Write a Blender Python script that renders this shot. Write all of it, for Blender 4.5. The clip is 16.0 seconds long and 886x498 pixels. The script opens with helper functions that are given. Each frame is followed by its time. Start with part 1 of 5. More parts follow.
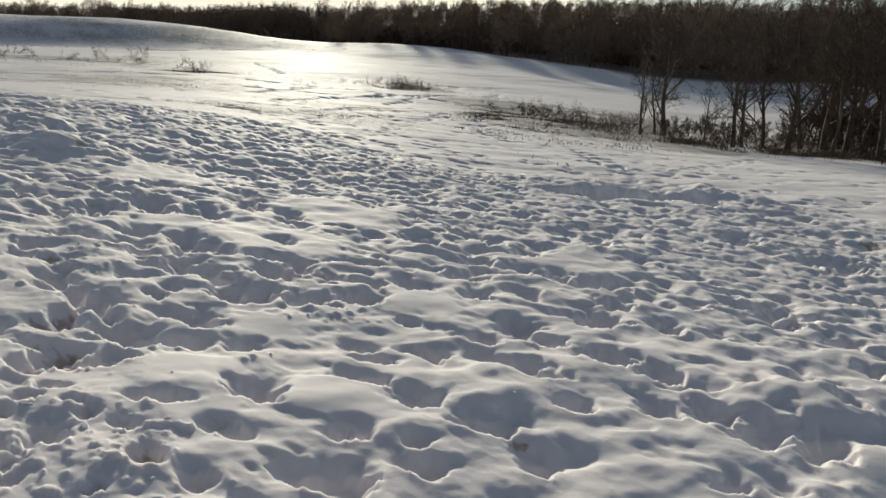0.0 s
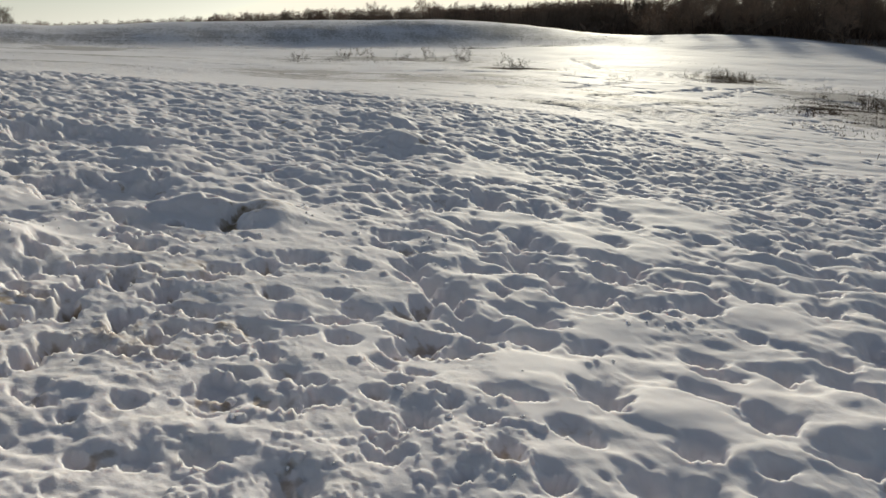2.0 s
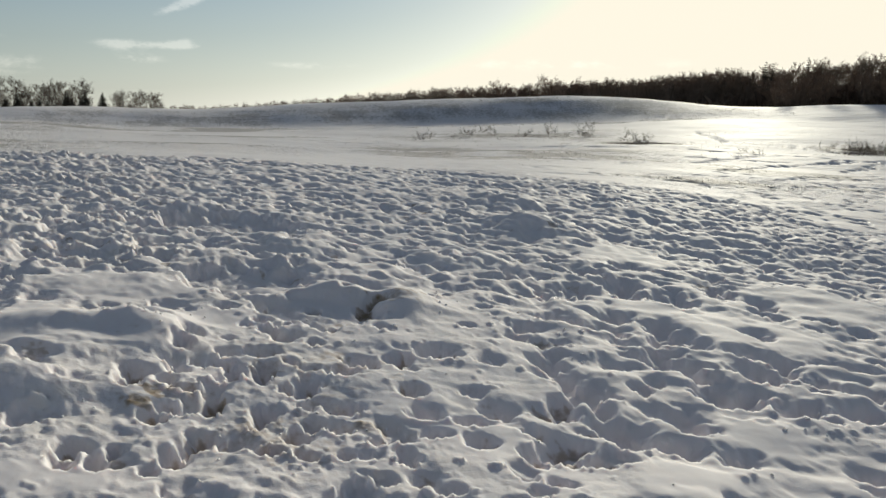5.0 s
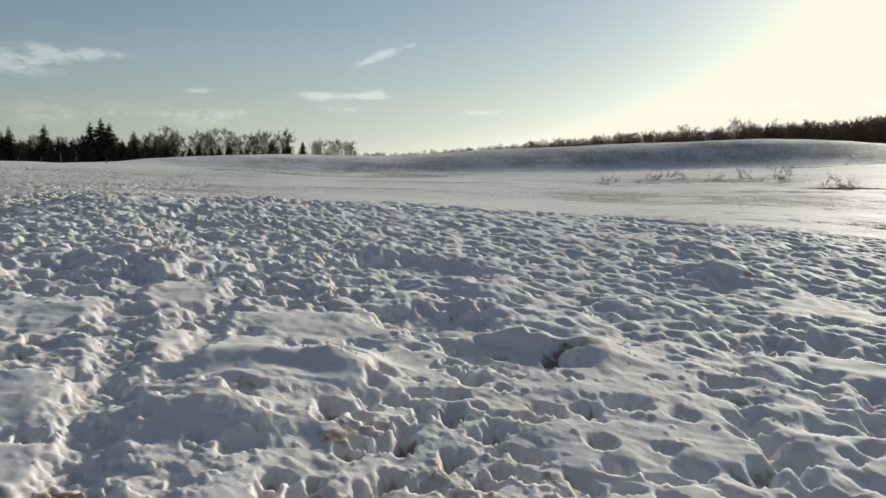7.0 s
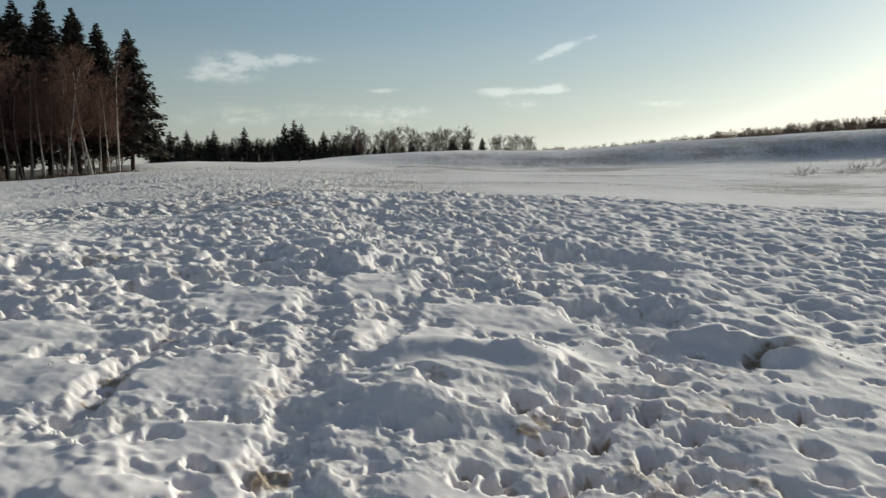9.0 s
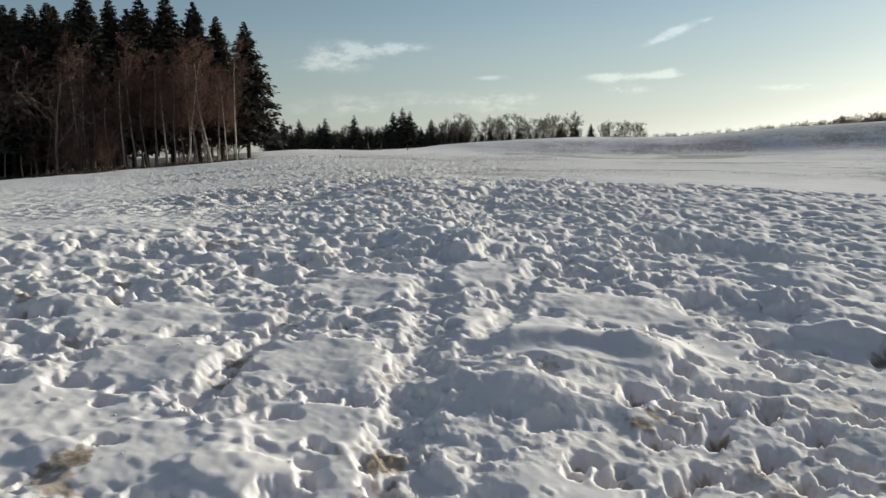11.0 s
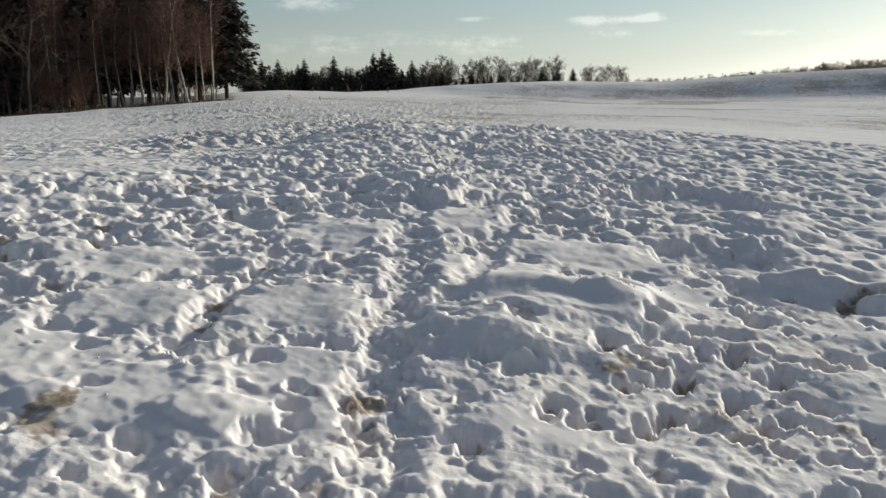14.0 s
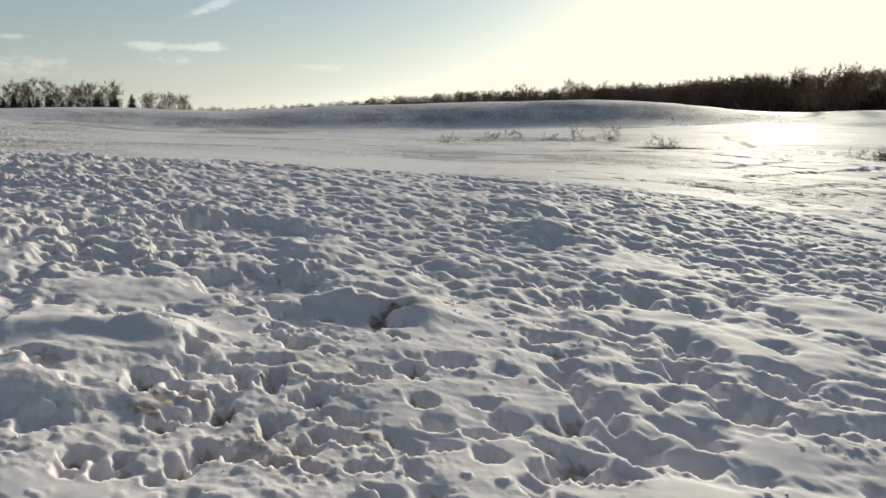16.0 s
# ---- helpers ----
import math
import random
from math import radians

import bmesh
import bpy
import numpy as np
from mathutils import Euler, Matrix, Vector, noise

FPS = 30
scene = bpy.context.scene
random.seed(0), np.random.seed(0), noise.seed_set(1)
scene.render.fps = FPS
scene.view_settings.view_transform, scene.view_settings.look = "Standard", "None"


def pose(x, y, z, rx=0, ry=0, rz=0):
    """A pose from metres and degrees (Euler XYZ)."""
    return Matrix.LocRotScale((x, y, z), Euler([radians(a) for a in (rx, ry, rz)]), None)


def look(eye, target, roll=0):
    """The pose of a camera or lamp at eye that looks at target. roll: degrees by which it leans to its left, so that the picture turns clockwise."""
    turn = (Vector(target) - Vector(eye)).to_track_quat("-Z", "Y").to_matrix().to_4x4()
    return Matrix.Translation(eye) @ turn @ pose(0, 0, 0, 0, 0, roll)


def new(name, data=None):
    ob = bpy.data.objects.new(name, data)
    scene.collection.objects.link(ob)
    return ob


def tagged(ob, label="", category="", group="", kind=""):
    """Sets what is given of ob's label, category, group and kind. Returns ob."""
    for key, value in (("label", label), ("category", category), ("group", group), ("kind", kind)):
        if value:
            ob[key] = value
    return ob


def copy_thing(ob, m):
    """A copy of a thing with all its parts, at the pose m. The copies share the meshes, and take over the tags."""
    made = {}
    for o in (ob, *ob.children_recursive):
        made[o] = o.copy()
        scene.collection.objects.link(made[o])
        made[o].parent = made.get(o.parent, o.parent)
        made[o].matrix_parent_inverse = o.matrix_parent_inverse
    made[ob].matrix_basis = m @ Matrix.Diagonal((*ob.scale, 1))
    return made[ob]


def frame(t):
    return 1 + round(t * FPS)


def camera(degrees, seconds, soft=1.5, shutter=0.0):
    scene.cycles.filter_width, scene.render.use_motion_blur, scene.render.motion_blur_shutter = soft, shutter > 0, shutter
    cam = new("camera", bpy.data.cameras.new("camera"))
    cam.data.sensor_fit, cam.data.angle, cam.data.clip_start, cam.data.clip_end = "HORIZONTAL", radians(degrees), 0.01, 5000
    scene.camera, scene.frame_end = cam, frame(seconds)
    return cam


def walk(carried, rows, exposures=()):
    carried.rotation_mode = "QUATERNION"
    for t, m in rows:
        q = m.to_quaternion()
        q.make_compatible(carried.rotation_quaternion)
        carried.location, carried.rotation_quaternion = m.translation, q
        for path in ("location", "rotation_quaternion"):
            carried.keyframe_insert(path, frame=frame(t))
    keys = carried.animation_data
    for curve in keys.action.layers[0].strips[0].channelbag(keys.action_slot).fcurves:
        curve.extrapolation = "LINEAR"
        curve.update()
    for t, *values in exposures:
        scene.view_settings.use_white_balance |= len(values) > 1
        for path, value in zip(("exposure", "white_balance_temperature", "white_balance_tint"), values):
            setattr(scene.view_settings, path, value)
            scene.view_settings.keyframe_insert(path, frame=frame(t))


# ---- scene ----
cam = camera(54.8, 16.0)
PATH = [
    (0.0, (0.269, -0.217, 1.467), (3.072, 3.790, 0.422), 2.96),
    (0.5, (0.192, -0.172, 1.476), (2.476, 4.129, 0.342), 3.08),
    (1.0, (0.146, -0.148, 1.491), (1.927, 4.372, 0.309), 3.23),
    (1.5, (0.121, -0.121, 1.494), (1.673, 4.482, 0.309), 2.72),
    (2.0, (0.086, -0.112, 1.515), (1.293, 4.604, 0.373), 1.35),
    (2.5, (0.081, -0.080, 1.535), (1.036, 4.723, 0.524), 0.68),
    (3.0, (0.095, -0.074, 1.543), (0.983, 4.754, 0.593), 0.58),
    (5.5, (-0.016, 0.042, 1.618), (0.364, 4.984, 0.958), 0.48),
    (6.0, (-0.034, 0.068, 1.607), (0.119, 5.031, 1.016), 0.81),
    (6.5, (-0.037, 0.030, 1.627), (-0.326, 4.992, 1.088), 0.95),
    (7.0, (-0.035, 0.006, 1.623), (-0.567, 4.955, 1.148), 0.02),
    (7.5, (-0.056, 0.013, 1.619), (-0.803, 4.937, 1.174), -0.32),
    (8.0, (-0.079, 0.032, 1.607), (-1.145, 4.898, 1.174), -0.91),
    (8.5, (-0.095, 0.048, 1.604), (-1.442, 4.840, 1.133), -1.05),
    (9.0, (-0.114, 0.051, 1.604), (-1.661, 4.780, 1.108), -0.97),
    (9.5, (-0.139, 0.058, 1.599), (-1.866, 4.721, 1.075), -1.13),
    (10.0, (-0.161, 0.059, 1.595), (-2.045, 4.659, 1.057), -1.25),
    (12.5, (-0.120, -0.031, 1.650), (-2.383, 4.388, 1.057), -0.85),
    (13.0, (-0.120, -0.031, 1.647), (-2.335, 4.406, 1.010), -1.30),
    (13.5, (-0.113, -0.035, 1.640), (-2.237, 4.427, 0.876), -1.11),
    (14.0, (-0.113, -0.027, 1.640), (-2.110, 4.471, 0.756), -0.47),
    (14.5, (-0.068, -0.026, 1.652), (-1.802, 4.572, 0.733), 0.07),
    (15.0, (-0.004, 0.042, 1.650), (-0.936, 4.878, 0.788), 0.61),
    (15.5, (0.046, 0.048, 1.649), (-0.129, 4.986, 0.885), 0.18),
    (16.0, (0.076, 0.040, 1.643), (0.458, 4.974, 0.927), 0.70),
]
walk(cam, [(t, look(eye, target, roll)) for t, eye, target, roll in PATH], [(0, 0.09, 6780, 14), (3, 0.09, 6760, 14), (5.5, 0.03, 6620, 12.5), (7.5, 0.09, 6560, 12), (9, 0.19, 6520, 11.5), (10, 0.24, 6520, 11.5), (12.5, 0.30, 6540, 12), (14, 0.30, 6560, 12), (15, 0.29, 6620, 12.5), (16, 0.15, 6700, 13)])

# ---------------------------------------------------------------- sun and sky
SUN_AZ, SUN_EL = 25.3, 13.6          # degrees clockwise from +y, degrees above level
sun = new("sun", bpy.data.lights.new("sun", "SUN"))
sun.data.energy, sun.data.angle, sun.data.color = 3.95, radians(3.6), (1.0, 0.982, 0.795)
SUN_DIR = Vector((math.sin(radians(SUN_AZ)) * math.cos(radians(SUN_EL)),
                  math.cos(radians(SUN_AZ)) * math.cos(radians(SUN_EL)), math.sin(radians(SUN_EL))))
sun.matrix_world = look(SUN_DIR * 200, (0, 0, 0))

world = bpy.data.worlds.new("winter_sky")
scene.world = world
world.use_nodes = True


def build_sky():
    nt = world.node_tree
    nt.nodes.clear()
    out = nt.nodes.new("ShaderNodeOutputWorld")
    bg = nt.nodes.new("ShaderNodeBackground")
    bg.inputs["Strength"].default_value = 0.070
    sky = nt.nodes.new("ShaderNodeTexSky")
    sky.sky_type = "NISHITA"
    sky.sun_disc = False
    sky.sun_elevation, sky.sun_rotation = radians(SUN_EL), radians(SUN_AZ)
    sky.altitude, sky.air_density, sky.dust_density, sky.ozone_density = 200, 0.9, 0.45, 1.6
    # thin cloud wisps, low over the land
    geo = nt.nodes.new("ShaderNodeTexCoord")

    def maths(op, a, b=None):
        n = nt.nodes.new("ShaderNodeMath")
        n.operation = op
        for i, v in enumerate((a, b)):
            if v is None:
                continue
            if isinstance(v, (int, float)):
                n.inputs[i].default_value = v
            else:
                nt.links.new(v, n.inputs[i])
        return n.outputs[0]

    sep = nt.nodes.new("ShaderNodeSeparateXYZ")
    nt.links.new(geo.outputs["Generated"], sep.inputs[0])
    az = maths("ARCTAN2", sep.outputs["X"], sep.outputs["Y"])
    el = maths("ARCSINE", sep.outputs["Z"])
    comb = nt.nodes.new("ShaderNodeCombineXYZ")
    nt.links.new(maths("MULTIPLY", az, 12.0), comb.inputs["X"])
    nt.links.new(maths("MULTIPLY", el, 26.0), comb.inputs["Y"])
    grain = nt.nodes.new("ShaderNodeTexNoise")
    grain.inputs["Scale"].default_value, grain.inputs["Detail"].default_value = 1.9, 9.0
    grain.inputs["Roughness"].default_value = 0.66
    nt.links.new(comb.outputs[0], grain.inputs["Vector"])
    total = None
    # azimuth, elevation, half width, half height (degrees), tilt, strength
    for a, e, w, h, tilt, s in ((-31.2, 6.5, 2.6, 0.95, 0.05, 1.2), (-28.0, 6.9, 2.6, 0.35, 0.04, 1.0), (-33.4, 5.9, 2.0, 0.6, 0.0, 0.6), (-10.5, 7.15, 1.5, 0.34, 0.36, 1.4),
                                (-8.3, 7.9, 0.55, 0.16, 0.2, 1.0), (-10.6, 4.78, 1.2, 0.30, 0.08, 1.4), (-14.2, 4.6, 1.5, 0.36, 0.0, 1.1), (-12.3, 4.7, 2.6, 0.2, 0.0, 0.8),
                                (-13.2, 3.8, 1.5, 0.34, 0.0, 1.0), (-22.2, 4.85, 1.8, 0.2, 0.0, 0.6), (-29.5, 3.3, 7.0, 0.9, 0.0, 0.6), (-20.8, 3.3, 3.0, 0.7, 0.0, 0.7),
                                (-3.0, 3.6, 4.0, 0.3, 0.0, 0.6), (14.0, 3.8, 9.0, 0.5, 0.0, 0.6)):
        da = maths("SUBTRACT", az, radians(a))
        de = maths("SUBTRACT", maths("SUBTRACT", el, radians(e)), maths("MULTIPLY", da, tilt))
        u = maths("POWER", maths("ABSOLUTE", maths("MULTIPLY", da, 1 / radians(w))), 2.0)
        v = maths("POWER", maths("ABSOLUTE", maths("MULTIPLY", de, 1 / radians(h))), 2.0)
        blob = maths("MULTIPLY", maths("EXPONENT", maths("MULTIPLY", maths("ADD", u, v), -1.0)), s)
        total = blob if total is None else maths("ADD", total, blob)
    cover = nt.nodes.new("ShaderNodeMapRange")
    cover.interpolation_type = "SMOOTHSTEP"
    cover.inputs["From Min"].default_value, cover.inputs["From Max"].default_value = 0.14, 0.85
    nt.links.new(maths("MULTIPLY", total, maths("ADD", maths("MULTIPLY", grain.outputs["Fac"], 3.4), -1.1)), cover.inputs["Value"])
    mix = nt.nodes.new("ShaderNodeMix")
    mix.data_type = "RGBA"
    lift = nt.nodes.new("ShaderNodeMix")
    lift.data_type = "RGBA"
    lift.blend_type = "ADD"
    lift.inputs["Factor"].default_value = 1.0
    lift.inputs["B"].default_value = (3.4, 3.1, 2.7, 1)
    pale = nt.nodes.new("ShaderNodeHueSaturation")
    # the colour washes out towards the horizon
    wash = nt.nodes.new("ShaderNodeMapRange")
    wash.inputs["From Min"].default_value, wash.inputs["From Max"].default_value = 0.0, radians(9)
    wash.inputs["To Min"].default_value, wash.inputs["To Max"].default_value = 0.24, 0.84
    nt.links.new(el, wash.inputs["Value"])
    # thin high haze takes the blue out of the upper sky
    veil = nt.nodes.new("ShaderNodeMapRange")
    veil.interpolation_type = "SMOOTHSTEP"
    veil.inputs["From Min"].default_value, veil.inputs["From Max"].default_value = radians(12), radians(40)
    veil.inputs["To Min"].default_value, veil.inputs["To Max"].default_value = 1.0, 0.72
    nt.links.new(el, veil.inputs["Value"])
    nt.links.new(maths("MULTIPLY", wash.outputs["Result"], veil.outputs["Result"]), pale.inputs["Saturation"])
    tint = nt.nodes.new("ShaderNodeMix")
    tint.data_type, tint.blend_type = "RGBA", "MULTIPLY"
    tint.inputs["Factor"].default_value = 1.0
    tint.inputs["B"].default_value = (0.93, 1.0, 0.975, 1)
    # the haze round the sun stays below the lamp's own share
    haze = nt.nodes.new("ShaderNodeMix")
    haze.data_type, haze.blend_type = "RGBA", "DARKEN"
    haze.inputs["Factor"].default_value = 1.0
    haze.inputs["B"].default_value = (13.6, 13.2, 11.0, 1)
    nt.links.new(sky.outputs[0], pale.inputs["Color"])
    nt.links.new(pale.outputs[0], tint.inputs["A"])
    nt.links.new(tint.outputs["Result"], haze.inputs["A"])
    nt.links.new(haze.outputs["Result"], lift.inputs["A"])
    nt.links.new(maths("MULTIPLY", cover.outputs["Result"], 0.8), mix.inputs["Factor"])
    nt.links.new(haze.outputs["Result"], mix.inputs["A"])
    nt.links.new(lift.outputs["Result"], mix.inputs["B"])
    nt.links.new(mix.outputs["Result"], bg.inputs["Color"])
    nt.links.new(bg.outputs[0], out.inputs[0])


build_sky()


# ---------------------------------------------------------------- materials
def shader(name):
    m = bpy.data.materials.new(name)
    m.use_nodes = True
    nt = m.node_tree
    b = nt.nodes["Principled BSDF"]
    return m, nt, b


def noise_node(nt, scale, detail=4.0, rough=0.5, coords=None):
    n = nt.nodes.new("ShaderNodeTexNoise")
    n.inputs["Scale"].default_value, n.inputs["Detail"].default_value, n.inputs["Roughness"].default_value = scale, detail, rough
    if coords:
        nt.links.new(coords, n.inputs["Vector"])
    return n


def ramp_node(nt, source, stops):
    r = nt.nodes.new("ShaderNodeValToRGB")
    while len(r.color_ramp.elements) < len(stops):
        r.color_ramp.elements.new(0.5)
    for e, (p, c) in zip(r.color_ramp.elements, stops):
        e.position, e.color = p, (*c, 1)
    nt.links.new(source, r.inputs[0])
    return r


def mix_rgb(nt, fac, a, b, blend="MIX"):
    m = nt.nodes.new("ShaderNodeMix")
    m.data_type, m.blend_type = "RGBA", blend
    for socket, v in (("Factor", fac), ("A", a), ("B", b)):
        if isinstance(v, (int, float)):
            m.inputs[socket].default_value = v
        elif isinstance(v, tuple):
            m.inputs[socket].default_value = (*v, 1)
        else:
            nt.links.new(v, m.inputs[socket])
    return m.outputs["Result"]


def bump_node(nt, height, strength, distance, normal=None):
    b = nt.nodes.new("ShaderNodeBump")
    b.inputs["Strength"].default_value, b.inputs["Distance"].default_value = strength, distance
    nt.links.new(height, b.inputs["Height"])
    if normal:
        nt.links.new(normal, b.inputs["Normal"])
    return b.outputs[0]


def snow_material():
    m, nt, b = shader("snow")
    co = nt.nodes.new("ShaderNodeTexCoord").outputs["Object"]
    soil_shade = nt.nodes.new("ShaderNodeAttribute")
    soil_shade.attribute_name = "soil_shade"
    dark_floor = nt.nodes.new("ShaderNodeAttribute")
    dark_floor.attribute_name = "dark_floor"
    grass = nt.nodes.new("ShaderNodeAttribute")
    grass.attribute_name = "grass"
    worn = nt.nodes.new("ShaderNodeAttribute")
    worn.attribute_name = "worn"
    broad = noise_node(nt, 0.35, 3, 0.5, co)
    fine = noise_node(nt, 45, 5, 0.6, co)
    grit = noise_node(nt, 70, 5, 0.7, co)
    clump = noise_node(nt, 17, 3, 0.6, co)
    white = ramp_node(nt, broad.outputs["Fac"], ((0.3, (0.815, 0.768, 0.795)), (0.7, (0.868, 0.820, 0.845)))).outputs[0]
    dirt = ramp_node(nt, grit.outputs["Fac"], ((0.38, (0.13, 0.095, 0.062)), (0.54, (0.26, 0.195, 0.125)), (0.68, (0.46, 0.37, 0.24)))).outputs[0]

    def plus(a, k, c):
        n = nt.nodes.new("ShaderNodeMath")
        n.operation = "MULTIPLY_ADD"
        nt.links.new(a, n.inputs[0])
        n.inputs[1].default_value = k
        if isinstance(c, float):
            n.inputs[2].default_value = c
        else:
            nt.links.new(c, n.inputs[2])
        return n.outputs[0]

    def step(a, lo, hi):
        n = nt.nodes.new("ShaderNodeMapRange")
        n.interpolation_type = "SMOOTHSTEP"
        n.inputs["From Min"].default_value, n.inputs["From Max"].default_value = lo, hi
        nt.links.new(a, n.inputs["Value"])
        return n.outputs["Result"]

    # dirt shows through in grains and small clumps, with a thin brown wash of melt water round them; inside footprints
    # both also paint in shade
    heap = plus(soil_shade.outputs["Fac"], 1.15, clump.outputs["Fac"])
    grains = step(plus(grit.outputs["Fac"], 1.3, heap), 1.72, 2.25)
    wash = plus(step(plus(soil_shade.outputs["Fac"], 1.6, clump.outputs["Fac"]), 0.80, 1.35), 0.66, 0.0)
    crisp = nt.nodes.new("ShaderNodeAttribute")
    crisp.attribute_name = "crisp"
    tread = nt.nodes.new("ShaderNodeMath")
    tread.operation = "MULTIPLY"
    nt.links.new(step(noise_node(nt, 4.5, 4, 0.7, co).outputs["Fac"], 0.42, 0.72), tread.inputs[0])
    nt.links.new(crisp.outputs["Fac"], tread.inputs[1])
    # cream put into churned snow: dirt from the turf, and warm sunlit crumb edges
    white = mix_rgb(nt, plus(tread.outputs[0], 0.28, 0.0), white, (0.76, 0.70, 0.60))
    col = mix_rgb(nt, wash, white, (0.36, 0.25, 0.155))
    col = mix_rgb(nt, grains, col, dirt)
    # dead grass pressed flat, showing through thin snow
    thatch = noise_node(nt, 2.6, 5, 0.7, co)
    straw = ramp_node(nt, fine.outputs["Fac"], ((0.35, (0.15, 0.13, 0.115)), (0.65, (0.34, 0.30, 0.265)))).outputs[0]
    col = mix_rgb(nt, plus(step(plus(thatch.outputs["Fac"], 1.0, grass.outputs["Fac"]), 0.62, 0.95), 0.66, 0.0), col, straw)
    # mottled brown-black ground where the trees stand, mixed over the snow
    floor_tone = ramp_node(nt, noise_node(nt, 1.3, 6, 0.7, co).outputs["Fac"], ((0.3, (0.035, 0.025, 0.019)), (0.7, (0.10, 0.072, 0.052)))).outputs[0]
    col = mix_rgb(nt, dark_floor.outputs["Fac"], col, floor_tone)
    nt.links.new(col, b.inputs["Base Color"])
    b.inputs["Roughness"].default_value = 0.72
    b.inputs["Specular IOR Level"].default_value = 0.3
    b.inputs["IOR"].default_value = 1.10
    b.inputs["Subsurface Weight"].default_value = 0.8
    b.inputs["Subsurface Radius"].default_value = (1.0, 0.95, 0.9)
    b.inputs["Subsurface Scale"].default_value = 0.028
    lumps = noise_node(nt, 14, 5, 0.6, co)
    wind = nt.nodes.new("ShaderNodeMapping")
    wind.inputs["Scale"].default_value = (0.22, 0.9, 0.9)
    wind.inputs["Rotation"].default_value = (0, 0, radians(14))
    nt.links.new(co, wind.inputs[0])
    drift = noise_node(nt, 0.7, 2, 0.5, wind.outputs[0])
    n0 = bump_node(nt, drift.outputs["Fac"], 0.7, 0.2)
    clods = noise_node(nt, 3.2, 5, 0.62, co)
    relief = nt.nodes.new("ShaderNodeMath")
    relief.operation = "MULTIPLY"
    nt.links.new(clods.outputs["Fac"], relief.inputs[0])
    nt.links.new(worn.outputs["Fac"], relief.inputs[1])
    broken = nt.nodes.new("ShaderNodeMath")
    broken.operation = "MULTIPLY"
    nt.links.new(lumps.outputs["Fac"], broken.inputs[0])
    nt.links.new(crisp.outputs["Fac"], broken.inputs[1])
    n0 = bump_node(nt, relief.outputs[0], 1.0, 0.45, n0)
    n1 = bump_node(nt, broken.outputs[0], 1.0, 0.009, n0)
    n2 = bump_node(nt, fine.outputs["Fac"], 0.07, 0.005, n1)
    nt.links.new(n2, b.inputs["Normal"])
    return m


def bark_material(name, dark, light, scale=6.0, rough=0.9):
    m, nt, b = shader(name)
    co = nt.nodes.new("ShaderNodeTexCoord").outputs["Object"]
    mp = nt.nodes.new("ShaderNodeMapping")
    mp.inputs["Scale"].default_value = (1, 1, 0.25)
    nt.links.new(co, mp.inputs[0])
    n = noise_node(nt, scale, 5, 0.65, mp.outputs[0])
    r = ramp_node(nt, n.outputs["Fac"], ((0.35, dark), (0.7, light)))
    info = nt.nodes.new("ShaderNodeObjectInfo")
    v = nt.nodes.new("ShaderNodeMapRange")
    v.inputs["To Min"].default_value, v.inputs["To Max"].default_value = 0.75, 1.2
    nt.links.new(info.outputs["Random"], v.inputs["Value"])
    hsv = nt.nodes.new("ShaderNodeHueSaturation")
    nt.links.new(r.outputs[0], hsv.inputs["Color"])
    nt.links.new(v.outputs[0], hsv.inputs["Value"])
    nt.links.new(hsv.outputs[0], b.inputs["Base Color"])
    b.inputs["Roughness"].default_value = rough
    b.inputs["Specular IOR Level"].default_value = 0.15
    nt.links.new(bump_node(nt, n.outputs["Fac"], 0.6, 0.03), b.inputs["Normal"])
    return m


def birch_material():
    m, nt, b = shader("birch_bark")
    co = nt.nodes.new("ShaderNodeTexCoord").outputs["Object"]
    mp = nt.nodes.new("ShaderNodeMapping")
    mp.inputs["Scale"].default_value = (1, 1, 4)
    nt.links.new(co, mp.inputs[0])
    n = noise_node(nt, 2.2, 4, 0.7, mp.outputs[0])
    r = ramp_node(nt, n.outputs["Fac"], ((0.34, (0.12, 0.10, 0.088)), (0.44, (0.38, 0.345, 0.305)), (0.75, (0.54, 0.50, 0.45))))
    nt.links.new(r.outputs[0], b.inputs["Base Color"])
    b.inputs["Roughness"].default_value = 0.75
    return m


def leaf_material(name, dark, light):
    m, nt, b = shader(name)
    geo = nt.nodes.new("ShaderNodeNewGeometry")
    r = ramp_node(nt, geo.outputs["Random Per Island"], ((0.0, dark), (1.0, light)))
    nt.links.new(r.outputs[0], b.inputs["Base Color"])
    b.inputs["Roughness"].default_value = 0.8
    b.inputs["Specular IOR Level"].default_value = 0.2
    return m


SNOW = snow_material()
BARK = bark_material("dark_bark", (0.065, 0.050, 0.040), (0.19, 0.145, 0.112))
TWIG = bark_material("twig_bark", (0.080, 0.060, 0.048), (0.195, 0.148, 0.115), 2.0)
REDTWIG = bark_material("reddish_twig", (0.108, 0.062, 0.049), (0.262, 0.156, 0.120), 2.0)
BIRCH = birch_material()
PALE = bark_material("pale_grey_bark", (0.09, 0.075, 0.062), (0.24, 0.20, 0.165), 5.0)
NEEDLE = leaf_material("spruce_needle", (0.060, 0.054, 0.046), (0.122, 0.110, 0.086))
STRAW = leaf_material("dry_grass", (0.10, 0.066, 0.042), (0.27, 0.185, 0.12))
WOODTWIG = bark_material("wood_twig", (0.17, 0.122, 0.094), (0.36, 0.265, 0.20), 2.0)
WEED = leaf_material("dark_weed", (0.06, 0.042, 0.033), (0.18, 0.122, 0.086))


